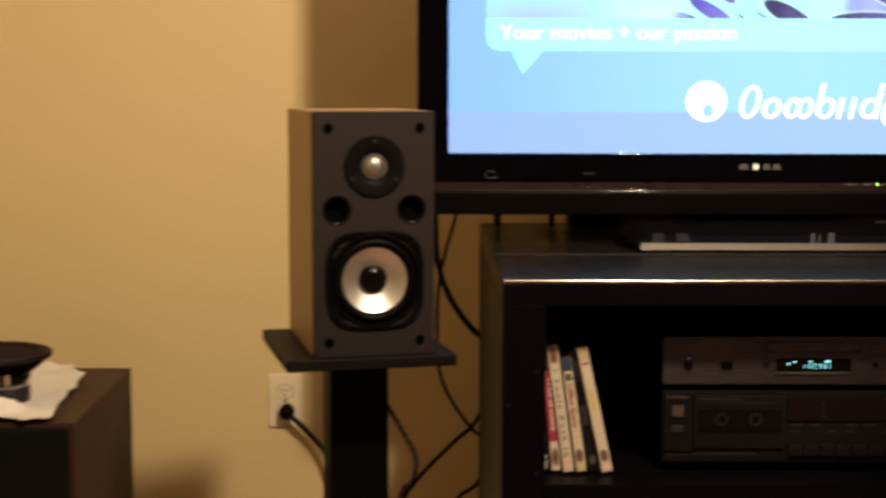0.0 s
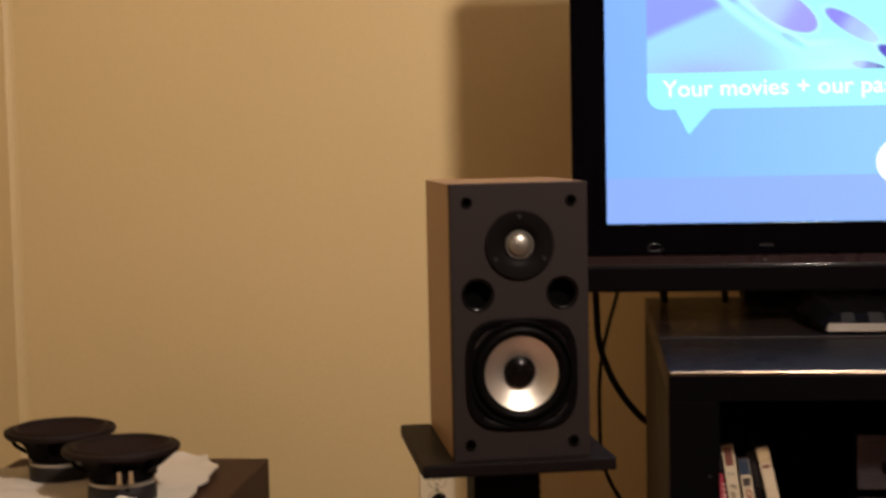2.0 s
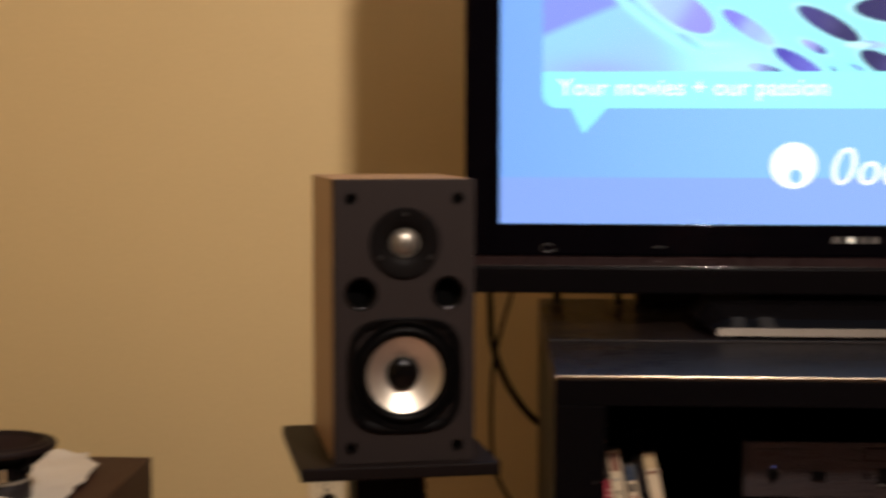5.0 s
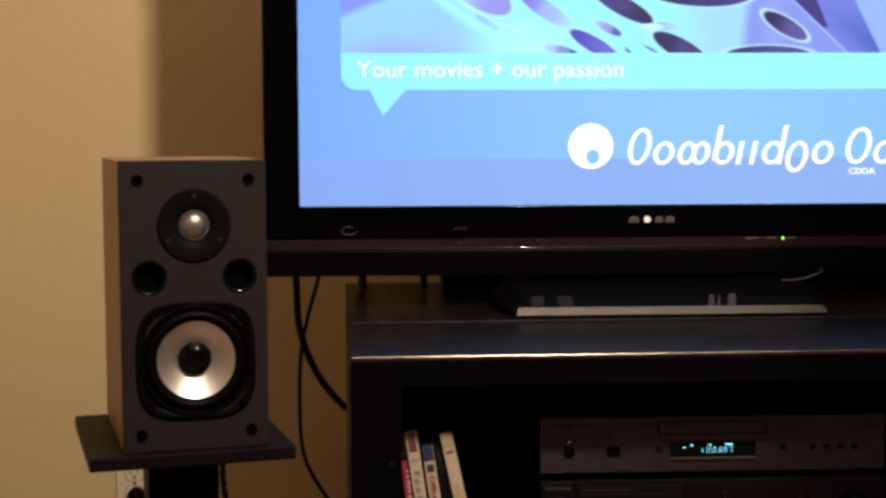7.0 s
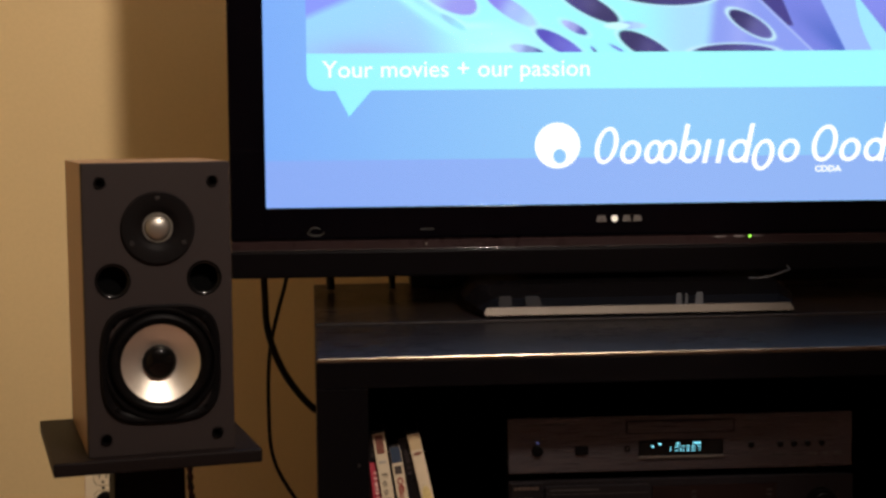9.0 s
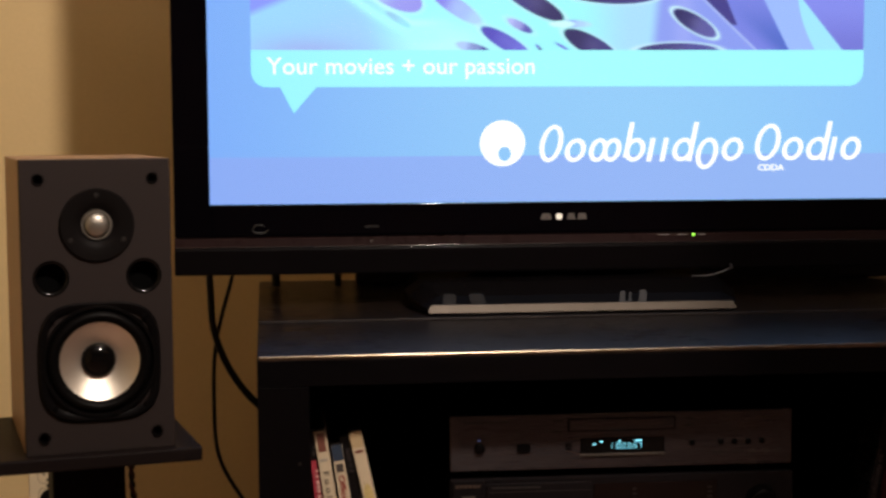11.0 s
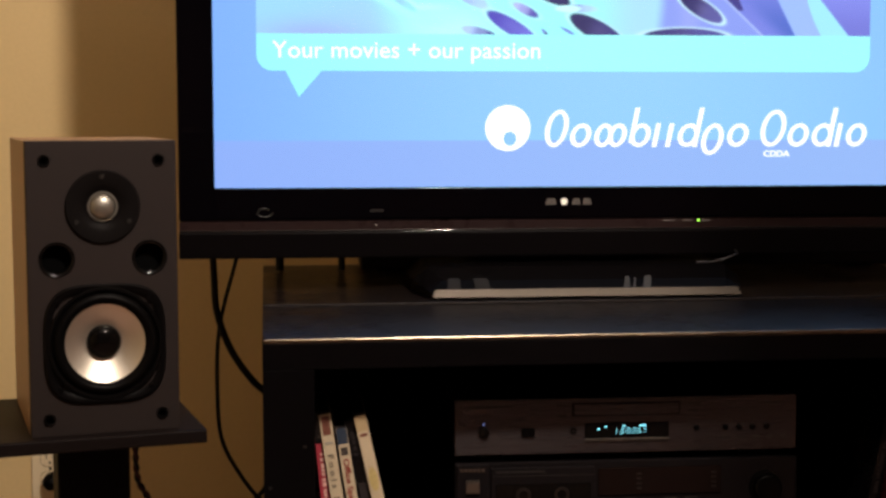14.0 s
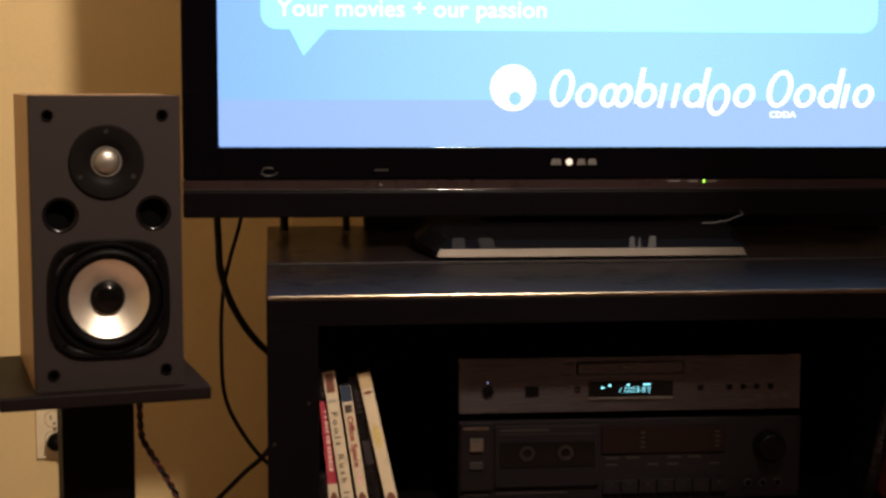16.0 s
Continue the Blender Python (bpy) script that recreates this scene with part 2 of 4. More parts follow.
SCR_CYAN = glow_ramp("screen_cyan", [(0.0, (0.29, 0.90, 1.0)), (0.35, (0.36, 1.0, 1.0)), (1.0, (0.33, 0.98, 1.0))], (1, 0, 0), -0.45, 0.46, 1.3)
SCR_WHITE = glow("screen_white", (0.95, 1.0, 1.0), 1.5)
SCR_PIC = glow("screen_picture", (1, 1, 1), 1.0)
shade = SCR_PIC.node_tree.nodes.new("ShaderNodeAttribute")
shade.attribute_name = "picture"
SCR_PIC.node_tree.links.new(shade.outputs["Color"], SCR_PIC.node_tree.nodes["Principled BSDF"].inputs["Emission Color"])
LED_GREEN = glow("led_green", (0.35, 1.0, 0.08), 2.5)
LED_BLUE = glow("led_blue", (0.25, 0.35, 1.0), 1.6)
VFD = glow("display_cyan", (0.24, 0.85, 1.0), 2.6)
# glow that imitates a reflection on the round brand mark, no lamp
MARK_GLINT = glow("mark_glint", (1.0, 0.86, 0.66), 1.2)


# ---- mesh helpers ----
def part(name, bm, mat, parent=None, label="", smooth=False):
    me = bpy.data.meshes.new(name)
    bmesh.ops.recalc_face_normals(bm, faces=bm.faces)
    bm.to_mesh(me)
    bm.free()
    me.materials.append(mat)
    if smooth:
        me.shade_smooth()
        me.set_sharp_from_angle(angle=radians(38))
    ob = new(name, me)
    if parent is not None:
        ob.parent = parent
    if label:
        tagged(ob, label)
    return ob


def thing(name, m, label, category, group="", kind=""):
    ob = new(name)
    ob.matrix_world = m
    ob.empty_display_size = 0.05
    return tagged(ob, label, category, group, kind)


def box(x0, x1, y0, y1, z0, z1, bevel=0.0, segs=2, bm=None, turn=None):
    bm = bm or bmesh.new()
    r = bmesh.ops.create_cube(bm, size=1)
    vs = r["verts"]
    for v in vs:
        v.co = Vector(((x0 + x1) / 2 + v.co.x * (x1 - x0), (y0 + y1) / 2 + v.co.y * (y1 - y0), (z0 + z1) / 2 + v.co.z * (z1 - z0)))
    if bevel:
        es = list({e for v in vs for e in v.link_edges})
        out = bmesh.ops.bevel(bm, geom=es, offset=bevel, segments=segs, affect="EDGES", profile=0.6)
        vs = list({v for f in out["faces"] for v in f.verts} | {v for v in vs if v.is_valid})
    if turn is not None:
        bmesh.ops.transform(bm, matrix=turn, verts=[v for v in vs if v.is_valid])
    return bm


def lathe(profile, n=48, bm=None, at=None, squares=1.0):
    """Turn (radius, height) pairs round the local z axis; at places the result. squares below 1 squares the circle."""
    bm = bm or bmesh.new()
    rings = []
    for r, h in profile:
        ring = []
        for k in range(n):
            a = 2 * math.pi * k / n
            c, s = math.cos(a), math.sin(a)
            q = 1.0 if squares == 1.0 else 1 / (abs(c) ** (2 / squares) + abs(s) ** (2 / squares)) ** (squares / 2)
            v = Vector((r * q * c, r * q * s, h))
            ring.append(bm.verts.new(at @ v if at is not None else v))
        rings.append(ring)
    for a, b in zip(rings, rings[1:]):
        for k in range(n):
            bm.faces.new((a[k], a[(k + 1) % n], b[(k + 1) % n], b[k]))
    for ring, (r, h) in ((rings[0], profile[0]), (rings[-1], profile[-1])):
        if r < 0.0021:
            bmesh.ops.contextual_create(bm, geom=ring)
    return bm


FACING = pose(0, 0, 0, 90, 0, 0)  # local z of a lathe turned to the front (-y)


def front(x, z, y=0.0):
    return pose(x, y, z) @ FACING


def slab(points, y0, y1, bm=None):
    """A flat plate from an outline in x and z, between two depths."""
    bm = bm or bmesh.new()
    a = [bm.verts.new((x, y0, z)) for x, z in points]
    b = [bm.verts.new((x, y1, z)) for x, z in points]
    bm.faces.new(a)
    bm.faces.new(list(reversed(b)))
    for k in range(len(a)):
        j = (k + 1) % len(a)
        bm.faces.new((a[k], b[k], b[j], a[j]))
    return bm


def oval(cx, cz, rx, rz, turn=0.0, n=28):
    c, s = math.cos(radians(turn)), math.sin(radians(turn))
    out = []
    for k in range(n):
        a = 2 * math.pi * k / n
        x, z = rx * math.cos(a), rz * math.sin(a)
        out.append((cx + x * c - z * s, cz + x * s + z * c))
    return out


def rounded(x0, x1, z0, z1, r, lower_only=False, n=6):
    out = []
    for cx, cz, a0 in ((x1 - r, z1 - r, 0), (x0 + r, z1 - r, 90), (x0 + r, z0 + r, 180), (x1 - r, z0 + r, 270)):
        if lower_only and a0 < 180:
            out.append((x1, z1) if a0 == 0 else (x0, z1))
            continue
        for k in range(n + 1):
            a = radians(a0 + 90 * k / n)
            out.append((cx + r * math.cos(a), cz + r * math.sin(a)))
    return out


def lettering(body, size, x, y, z, bm=None, turn=None, depth=0.0003, fit_width=None, bold=0.0):
    """Words in the built-in font, facing -y, starting at x with the baseline at z."""
    cu = bpy.data.curves.new("words", "FONT")
    cu.body, cu.size, cu.extrude, cu.resolution_u, cu.offset = body, size, depth, 3, bold
    ob = new("words", cu)
    bpy.context.view_layer.update()
    me = bpy.data.meshes.new_from_object(ob.evaluated_get(bpy.context.evaluated_depsgraph_get()))
    bpy.data.objects.remove(ob)
    bpy.data.curves.remove(cu)
    if fit_width:
        w = max(v.co.x for v in me.vertices) - min(v.co.x for v in me.vertices)
        for v in me.vertices:
            v.co.x *= fit_width / w
    me.transform((turn if turn is not None else pose(x, y, z)) @ FACING)
    bm = bm or bmesh.new()
    bm.from_mesh(me)
    bpy.data.meshes.remove(me)
    return bm


def smooth_path(points, per=8):
    pts = [Vector(p) for p in points]
    pts = [2 * pts[0] - pts[1]] + pts + [2 * pts[-1] - pts[-2]]
    out = []
    for a, b, c, d in zip(pts, pts[1:], pts[2:], pts[3:]):
        for k in range(per):
            t = k / per
            out.append(0.5 * ((2 * b) + (c - a) * t + (2 * a - 5 * b + 4 * c - d) * t * t + (3 * b - a - 3 * c + d) * t ** 3))
    out.append(pts[-2])
    return out


def sweep(points, radius, n=10, per=8, bm=None, twist=None):
    """A round cable through points; twist=(offset, turns per metre, phase) winds it round the line."""
    bm = bm or bmesh.new()
    path = smooth_path(points, per)
    rings, run = [], 0.0
    for k, p in enumerate(path):
        ahead = (path[min(k + 1, len(path) - 1)] - path[max(k - 1, 0)]).normalized()
        side = ahead.cross(Vector((0.3, 0.9, 0.1))).normalized()
        up = side.cross(ahead).normalized()
        if k:
            run += (p - path[k - 1]).length
        c = p
        if twist:
            a = run * twist[1] * 2 * math.pi + twist[2]
            c = p + (side * math.cos(a) + up * math.sin(a)) * twist[0]
        rings.append([bm.verts.new(c + (side * math.cos(2 * math.pi * j / n) + up * math.sin(2 * math.pi * j / n)) * radius) for j in range(n)])
    for a, b in zip(rings, rings[1:]):
        for j in range(n):
            bm.faces.new((a[j], a[(j + 1) % n], b[(j + 1) % n], b[j]))
    bm.faces.new(rings[0])
    bm.faces.new(rings[-1])
    return bm


def carve(bm, cutters):
    """The solid bm less the solid cutters."""
    me = bpy.data.meshes.new("solid")
    bm.to_mesh(me)
    bm.free()
    ob = new("solid", me)
    tools = []
    for cut in cutters:
        bmesh.ops.recalc_face_normals(cut, faces=cut.faces)
        cm = bpy.data.meshes.new("cutter")
        cut.to_mesh(cm)
        cut.free()
        tool = new("cutter", cm)
        mod = ob.modifiers.new("cut", "BOOLEAN")
        mod.operation, mod.object, mod.solver = "DIFFERENCE", tool, "EXACT"
        tools.append(tool)
    bpy.context.view_layer.update()
    done = bpy.data.meshes.new_from_object(ob.evaluated_get(bpy.context.evaluated_depsgraph_get()))
    out = bmesh.new()
    out.from_mesh(done)
    for o in (ob, *tools):
        bpy.data.objects.remove(o)
    return out


# ---- the room ----
WALL_Y, LEFT_X, RIGHT_X, REAR_Y, HIGH = 0.649, -1.703, 3.20, -5.50, 2.44


def structure(name, bm, mat, label, category):
    return tagged(part(name, bm, mat), label, category, kind="structure")


structure("floor", box(LEFT_X - 0.1, RIGHT_X + 0.1, REAR_Y - 0.1, WALL_Y + 0.1, -0.1, 0.0), CARPET, "unseen floor, reddish brown to warm the bounced light", "floor")
structure("ceiling", box(LEFT_X - 0.1, RIGHT_X + 0.1, REAR_Y - 0.1, WALL_Y + 0.1, HIGH, HIGH + 0.1), CEIL, "unseen off-white ceiling, toned for the light it bounces", "ceiling")
structure("wall_back", box(LEFT_X - 0.1, RIGHT_X + 0.1, WALL_Y, WALL_Y + 0.12, 0.0, HIGH), WALL, "smooth tan painted wall behind the television", "wall")
structure("wall_left", box(LEFT_X - 0.12, LEFT_X, REAR_Y, WALL_Y - 0.0005, 0.0, HIGH), WALL, "smooth tan painted side wall", "wall")
structure("wall_right", box(RIGHT_X, RIGHT_X + 0.12, REAR_Y, WALL_Y - 0.0005, 0.0, HIGH), BOUNCE, "unseen side wall, pale to bounce light back", "wall")
structure("wall_rear", box(LEFT_X - 0.1, RIGHT_X + 0.1, REAR_Y - 0.12, REAR_Y, 0.0, HIGH), BOUNCE, "unseen rear wall, pale to bounce light back", "wall")
# paint bead in the corner of the two walls
bead = bmesh.new()
lathe([(0.024, 0.0), (0.024, HIGH)], 64, bead, pose(LEFT_X - 0.008, WALL_Y + 0.008, 0))
tagged(part("trim", bead, WALL, None, smooth=True), "rounded painted bead in the wall corner", "trim", kind="structure")

# ---- television stand ----
TOP = 0.747
stand = thing("tv_stand", pose(-0.0075, -0.0075, 0, 0, 0, 1.0), "black-brown laminate television stand with a silver front edge", "tv stand")
L, R, F, B = -0.434, 0.640, -0.431, 0.384
part("top_panel", box(L, R, F + 0.004, B, TOP - 0.035, TOP, 0.0015), LAMTOP_LIT, stand)
part("rear_board", box(L, R, -0.137, B, TOP + 0.0002, TOP + 0.003, 0.0008), LAMTOP_LIT, stand, "thin raised rear board")
# strip that paints the lit line along the rear board
part("board_edge", box(L + 0.002, R - 0.002, -0.1395, -0.1373, TOP + 0.0002, TOP + 0.0032, 0.0008), BOARDEDGE_LIT, stand, "pale board edge, its lit line painted in")
part("edge_trim", box(L + 0.001, R - 0.001, F - 0.0012, F + 0.0038, TOP - 0.0046, TOP + 0.0006, 0.0022, 4), TRIM, stand, "thin brushed silver edge strip")
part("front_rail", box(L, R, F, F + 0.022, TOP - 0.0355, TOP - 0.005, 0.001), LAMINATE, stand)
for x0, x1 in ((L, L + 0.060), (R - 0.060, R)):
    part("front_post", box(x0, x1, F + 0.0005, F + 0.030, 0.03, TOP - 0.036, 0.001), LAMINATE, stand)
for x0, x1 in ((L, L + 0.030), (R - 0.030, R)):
    part("side_panel", box(x0, x1, F + 0.0305, B - 0.012, 0.03, TOP - 0.036, 0.001), SIDELAM_LIT, stand)
for cx, cz in ((-0.386, 0.620), (-0.426, 0.572), (-0.386, 0.476)):
    part("screw_cap", lathe([(0.0022, 0.0), (0.0018, 0.0008), (0.0005, 0.0010)], 12, None, front(cx, cz, F + 0.0005)), CORNERMARK, stand)
part("back_panel", box(L, R, B - 0.011, B, 0.03, TOP - 0.036), LAMDARK, stand)
part("shelf", box(L + 0.0605, R - 0.0605, F + 0.004, B - 0.012, 0.437, 0.459, 0.001), LAMINATE, stand)
part("divider", box(0.436, 0.454, F + 0.012, B - 0.012, 0.4592, TOP - 0.0362, 0.001), LAMINATE, stand)
part("bottom_panel", box(L + 0.0305, R - 0.0305, F + 0.031, B - 0.012, 0.06, 0.085, 0.001), LAMDARK, stand)
part("plinth", box(L + 0.01, R - 0.01, F + 0.02, B - 0.02, 0.0, 0.03), LAMDARK, stand)

# ---- television ----
tv = thing("television", pose(0, 0, TOP + 0.003), "large black flat television with a lit blue screen", "television")
Z = -TOP - 0.003  # heights below are above the floor
SX, S0, S1 = 0.509, 0.900, 1.473
OX, O0, O1 = 0.560, 0.799, 1.526
bezel = carve(box(-OX, OX, -0.006, 0.045, 0.853 + Z, O1 + Z, 0.004, 3), [box(-SX, SX, -0.02, 0.02, S0 + Z, S1 + Z)])
part("bezel", bezel, PIANO, tv, "glossy black bezel")
part("back_housing", box(-0.50, 0.50, 0.0455, 0.105, 0.84 + Z, 1.48 + Z, 0.02, 3), TVBODY, tv)
strip = bmesh.new()
slabpts = [(-0.0095, 0.838), (-0.0090, 0.8405), (-0.0078, 0.8525), (0.045, 0.8525), (0.045, 0.838)]
va = [strip.verts.new((-OX + 0.0005, y, z + Z)) for y, z in slabpts]
vb = [strip.verts.new((OX - 0.0005, y, z + Z)) for y, z in slabpts]
strip.faces.new(va), strip.faces.new(vb)
for k in range(5):
    strip.faces.new((va[k], va[(k + 1) % 5], vb[(k + 1) % 5], vb[k]))
part("trim_strip", strip, TVSTRIP, tv, "sloping dark strip under the bezel, its red-brown reflection painted in")
part("strip_edge", sweep([(-OX + 0.002, -0.0105, 0.8386 + Z), (0.0, -0.0105, 0.8386 + Z), (OX - 0.002, -0.0105, 0.8386 + Z)], 0.0009, 24, 2), PIANO_EDGE, tv, smooth=True)
part("screen_lip", sweep([(-SX + 0.002, -0.0062, S0 - 0.0008 + Z), (0.0, -0.0062, S0 - 0.0008 + Z), (SX - 0.002, -0.0062, S0 - 0.0008 + Z)], 0.0009, 24, 2), PIANO_EDGE, tv, smooth=True)
part("speaker_bar", box(-OX, OX, -0.013, 0.045, O0 + Z, 0.8375 + Z, 0.003, 2), TVBODY, tv, "matt black lower speaker bar")

screen = part("screen", box(-SX + 0.0003, SX - 0.0003, 0.0, 0.004, S0 + Z + 0.0003, S1 + Z - 0.0003), SCR_BG, tv, "lit blue screen")
SUB = dict(parent=screen)
part("screen_band", slab([(-SX + 0.001, S0 + Z + 0.001), (SX - 0.001, S0 + Z + 0.001), (SX - 0.001, 0.968 + Z), (-SX + 0.001, 0.968 + Z)], -0.0004, -0.0001), SCR_BAND, **SUB)


def tint(r, g, b):
    """Light given off for a displayed colour in steps of 0 to 255."""
    return np.array([((c / 255 + 0.055) / 1.055) ** 2.4 for c in (r, g, b)]) * (1.14, 1.31, 1.30)


def display_picture():
    """The menu's photograph: a pale lattice with dark slanting openings, as glow on a fine flat grid."""
    xs = np.linspace(-0.447, 0.459, 560)
    zs = np.concatenate([np.linspace(1.1212, 1.245, 78), np.linspace(1.25, 1.44, 24)])
    X, H = np.meshgrid(xs, zs)

    def step(v, wide=0.0016):
        return np.clip(v / wide + 0.5, 0, 1)

    def over(base, mask, colour):
        return base * (1 - mask[..., None]) + colour * mask[..., None]

    def blend(v, low, high):
        u = np.clip((v - low) / (high - low), 0, 1)
        return u * u * (3 - 2 * u)

    # soft ground: pale blue, lilac towards the lower corner, cyan in the middle, violet to the far side
    P = np.ones(X.shape + (3,)) * tint(160, 214, 255)
    P = over(P, 0.95 * np.exp(-((X + 0.36) / 0.085) ** 2 - ((H - 1.119) / 0.024) ** 2), tint(166, 180, 240))
    P = over(P, 0.5 * np.exp(-((X + 0.30) / 0.06) ** 2 - ((H - 1.150) / 0.03) ** 2), tint(170, 205, 250))
    rise = 1.1727 + 0.433 * (X + 0.447) - 0.25 * (X + 0.447) ** 2
    P = over(P, step(H - rise, 0.012), tint(142, 152, 252))
    P = over(P, blend(X - 0.45 * (1.2 - H), -0.315, -0.225), tint(165, 250, 255))
    P = over(P, 0.7 * np.exp(-((X + 0.17) / 0.07) ** 2 - ((H - 1.130) / 0.030) ** 2), tint(205, 255, 255))
    P = over(P, blend(X, 0.02, 0.11), tint(176, 222, 255))
    P = over(P, blend(X - 0.1 * (H - 1.12), 0.128, 0.150), tint(146, 158, 240))
    P = over(P, 0.45 * np.exp(-((X - 0.185) / 0.016) ** 2), tint(176, 180, 250))
    # pale stalks sweeping down from the top
    for x0, z0, x1, z1, bend, wide, colour in ((-0.352, 1.240, -0.205, 1.140, -0.010, 0.0085, (182, 255, 255)), (-0.325, 1.240, -0.215, 1.160, -0.006, 0.005, (195, 255, 255))):
        u = np.clip((X - x0) / (x1 - x0), 0, 1)
        line = z0 + (z1 - z0) * u + bend * 4 * u * (1 - u)
        P = over(P, np.exp(-((H - line) / wide) ** 2) * blend(X, x0 - 0.03, x0 + 0.02) * (1 - blend(X, x1, x1 + 0.07)), tint(*colour))
    # slanting openings: x, height, half length, half width, tilt, colours at both ends, strength of the rim
    violet, plum, ink, pale = tint(118, 114, 220), tint(74, 66, 136), tint(54, 48, 100), tint(184, 214, 255)
    for x, z, rx, rz, turn, first, second, rim in (
            (-0.2513, 1.212, 0.058, 0.0235, -32, pale, tint(160, 152, 240), 0.35), (-0.1516, 1.184, 0.045, 0.0120, -33, tint(142, 132, 236), pale, 0.2),
            (-0.2354, 1.1653, 0.021, 0.0048, -32, tint(158, 205, 240), tint(160, 232, 250), 0.0), (-0.038, 1.189, 0.0505, 0.0135, -28, plum, ink, 0.6),
            (0.0738, 1.208, 0.077, 0.0195, -3, ink, plum, 0.7), (0.2018, 1.1606, 0.0365, 0.0118, -30, ink, tint(104, 98, 168), 0.9),
            (0.0477, 1.1274, 0.046, 0.0145, -28, ink, plum, 0.6), (0.177, 1.119, 0.062, 0.0125, 0, tint(70, 62, 120), tint(92, 86, 160), 0.8),
            (-0.0786, 1.1325, 0.042, 0.0112, -30, tint(88, 78, 190), violet, 0.4), (-0.1264, 1.1237, 0.027, 0.0075, -15, tint(186, 206, 255), tint(72, 66, 160), 0.1),
            (-0.0585, 1.1567, 0.021, 0.0062, -27, tint(190, 190, 250), tint(96, 88, 180), 0.3), (-0.03, 1.1245, 0.007, 0.0022, -45, violet, plum, 0.0),
            (0.004, 1.1265, 0.012, 0.0020, -28, violet, violet, 0.0), (0.026, 1.1595, 0.022, 0.0055, -4, tint(150, 158, 245), tint(190, 226, 255), 0.0)):
        c, n = math.cos(radians(turn)), math.sin(radians(turn))
        along, across = ((X - x) * c + (H - z) * n) / rx, (-(X - x) * n + (H - z) * c) / rz
        gap = 1 - np.sqrt(along ** 2 + across ** 2)
        P = over(P, rim * np.exp(-((gap * rz + 0.0012) / 0.0013) ** 2), tint(214, 246, 255))
        mix = blend(along + 0.3 * np.sin(7 * along + 30 * x) * 0.4, -0.75, 0.8)[..., None]
        P = over(P, step(gap * rz), first * (1 - mix) + second * mix)
        P = over(P, 0.35 * step(gap * rz) * np.exp(-((along - 0.05) / 0.3) ** 2 - ((across - 0.1) / 0.7) ** 2) * (0.0 if rz > 0.018 else 1.0), first * 0.4 + second * 0.6 + 0.08)
    P = over(P, step((1 - np.sqrt(((X - 0.004) / 0.019) ** 2 + ((H - 1.159) / 0.0048) ** 2)) * 0.0048), tint(214, 255, 255))
    # straps on the far side
    edge_line = 0.2118 + (1.1982 - H) * 1.078
    far_line = 0.3047 + (1.198 - H) * 0.52
    P = over(P, step(X - edge_line), tint(128, 134, 226))
    P = over(P, step(X - edge_line) * blend(X - edge_line, 0.012, 0.05) * (1 - blend(H, 1.13, 1.20)), tint(92, 112, 204))
    P = over(P, step(X - edge_line - 0.002) * step(0.2482 + (1.198 - H) * 0.44 - X) * step(H - 1.158), tint(76, 68, 140))
    P = over(P, np.exp(-((X - edge_line) / 0.0022) ** 2), tint(184, 196, 255))
    P = over(P, step(X - far_line), tint(164, 188, 252))
    sliver = 0.3581 + (1.198 - H) * 0.10 + (1.198 - H) ** 2 * 3.2
    P = over(P, step(X - sliver), tint(168, 232, 255))
    P = over(P, step(X - 0.363 - (1.198 - H) * 0.83), tint(140, 142, 236))
    P = over(P, 0.6 * step(X - 0.363 - (1.198 - H) * 0.83) * (1 - blend(H, 1.12, 1.19)), tint(112, 108, 200))
    count = len(xs)
    verts = [(x, -0.0004, z + Z) for z in zs for x in xs]
    faces = [(j * count + i, j * count + i + 1, (j + 1) * count + i + 1, (j + 1) * count + i) for j in range(len(zs) - 1) for i in range(count - 1)]
    me = bpy.data.meshes.new("picture")
    me.from_pydata(verts, [], faces)
    layer = me.attributes.new("picture", "FLOAT_COLOR", "POINT")
    layer.data.foreach_set("color", np.concatenate([P, np.ones(X.shape + (1,))], axis=2).astype(np.float32).ravel())
    me.materials.append(SCR_PIC)
    ob = new("picture", me)
    ob.parent = screen


display_picture()


def flat(name, pts, mat, y):
    part(name, slab([(x, z + Z) for x, z in pts], y, y + 0.0001), mat, **SUB)


flat("speech_bubble", rounded(-0.447, 0.459, 1.0685, 1.1212, 0.022, True), SCR_CYAN, -0.0016)
flat("speech_bubble_tail", [(-0.406, 1.0686), (-0.354, 1.0686), (-0.387, 1.031)], SCR_CYAN, -0.0016)
part("screen_text", lettering("Your movies + our passion", 0.0345, -0.4245, -0.0019, 1.0870 + Z, fit_width=0.388, bold=0.0001), SCR_WHITE, **SUB)
# round emblem with its notch
part("screen_emblem", slab(oval(-0.084, 0.986 + Z, 0.0335, 0.0335), -0.0010, -0.0008), SCR_WHITE, **SUB)
part("screen_emblem_notch", slab(oval(-0.081, 0.9705 + Z, 0.0095, 0.0105), -0.0014, -0.0012), SCR_BG, **SUB)
# the maker's word as plain slanted ovals and strokes
LEAN, BASE, XH, CAPH, STROKE = 0.2, 0.958, 0.9925, 1.0125, 0.0072


def leaning(x, z):
    return x + (z - BASE) * LEAN, z + Z


def stroke_shape(bm, x0, x1, z0, z1, y=-0.0012):
    slab([leaning(x0, z0), leaning(x1, z0), leaning(x1, z1), leaning(x0, z1)], y, y + 0.0001, bm)


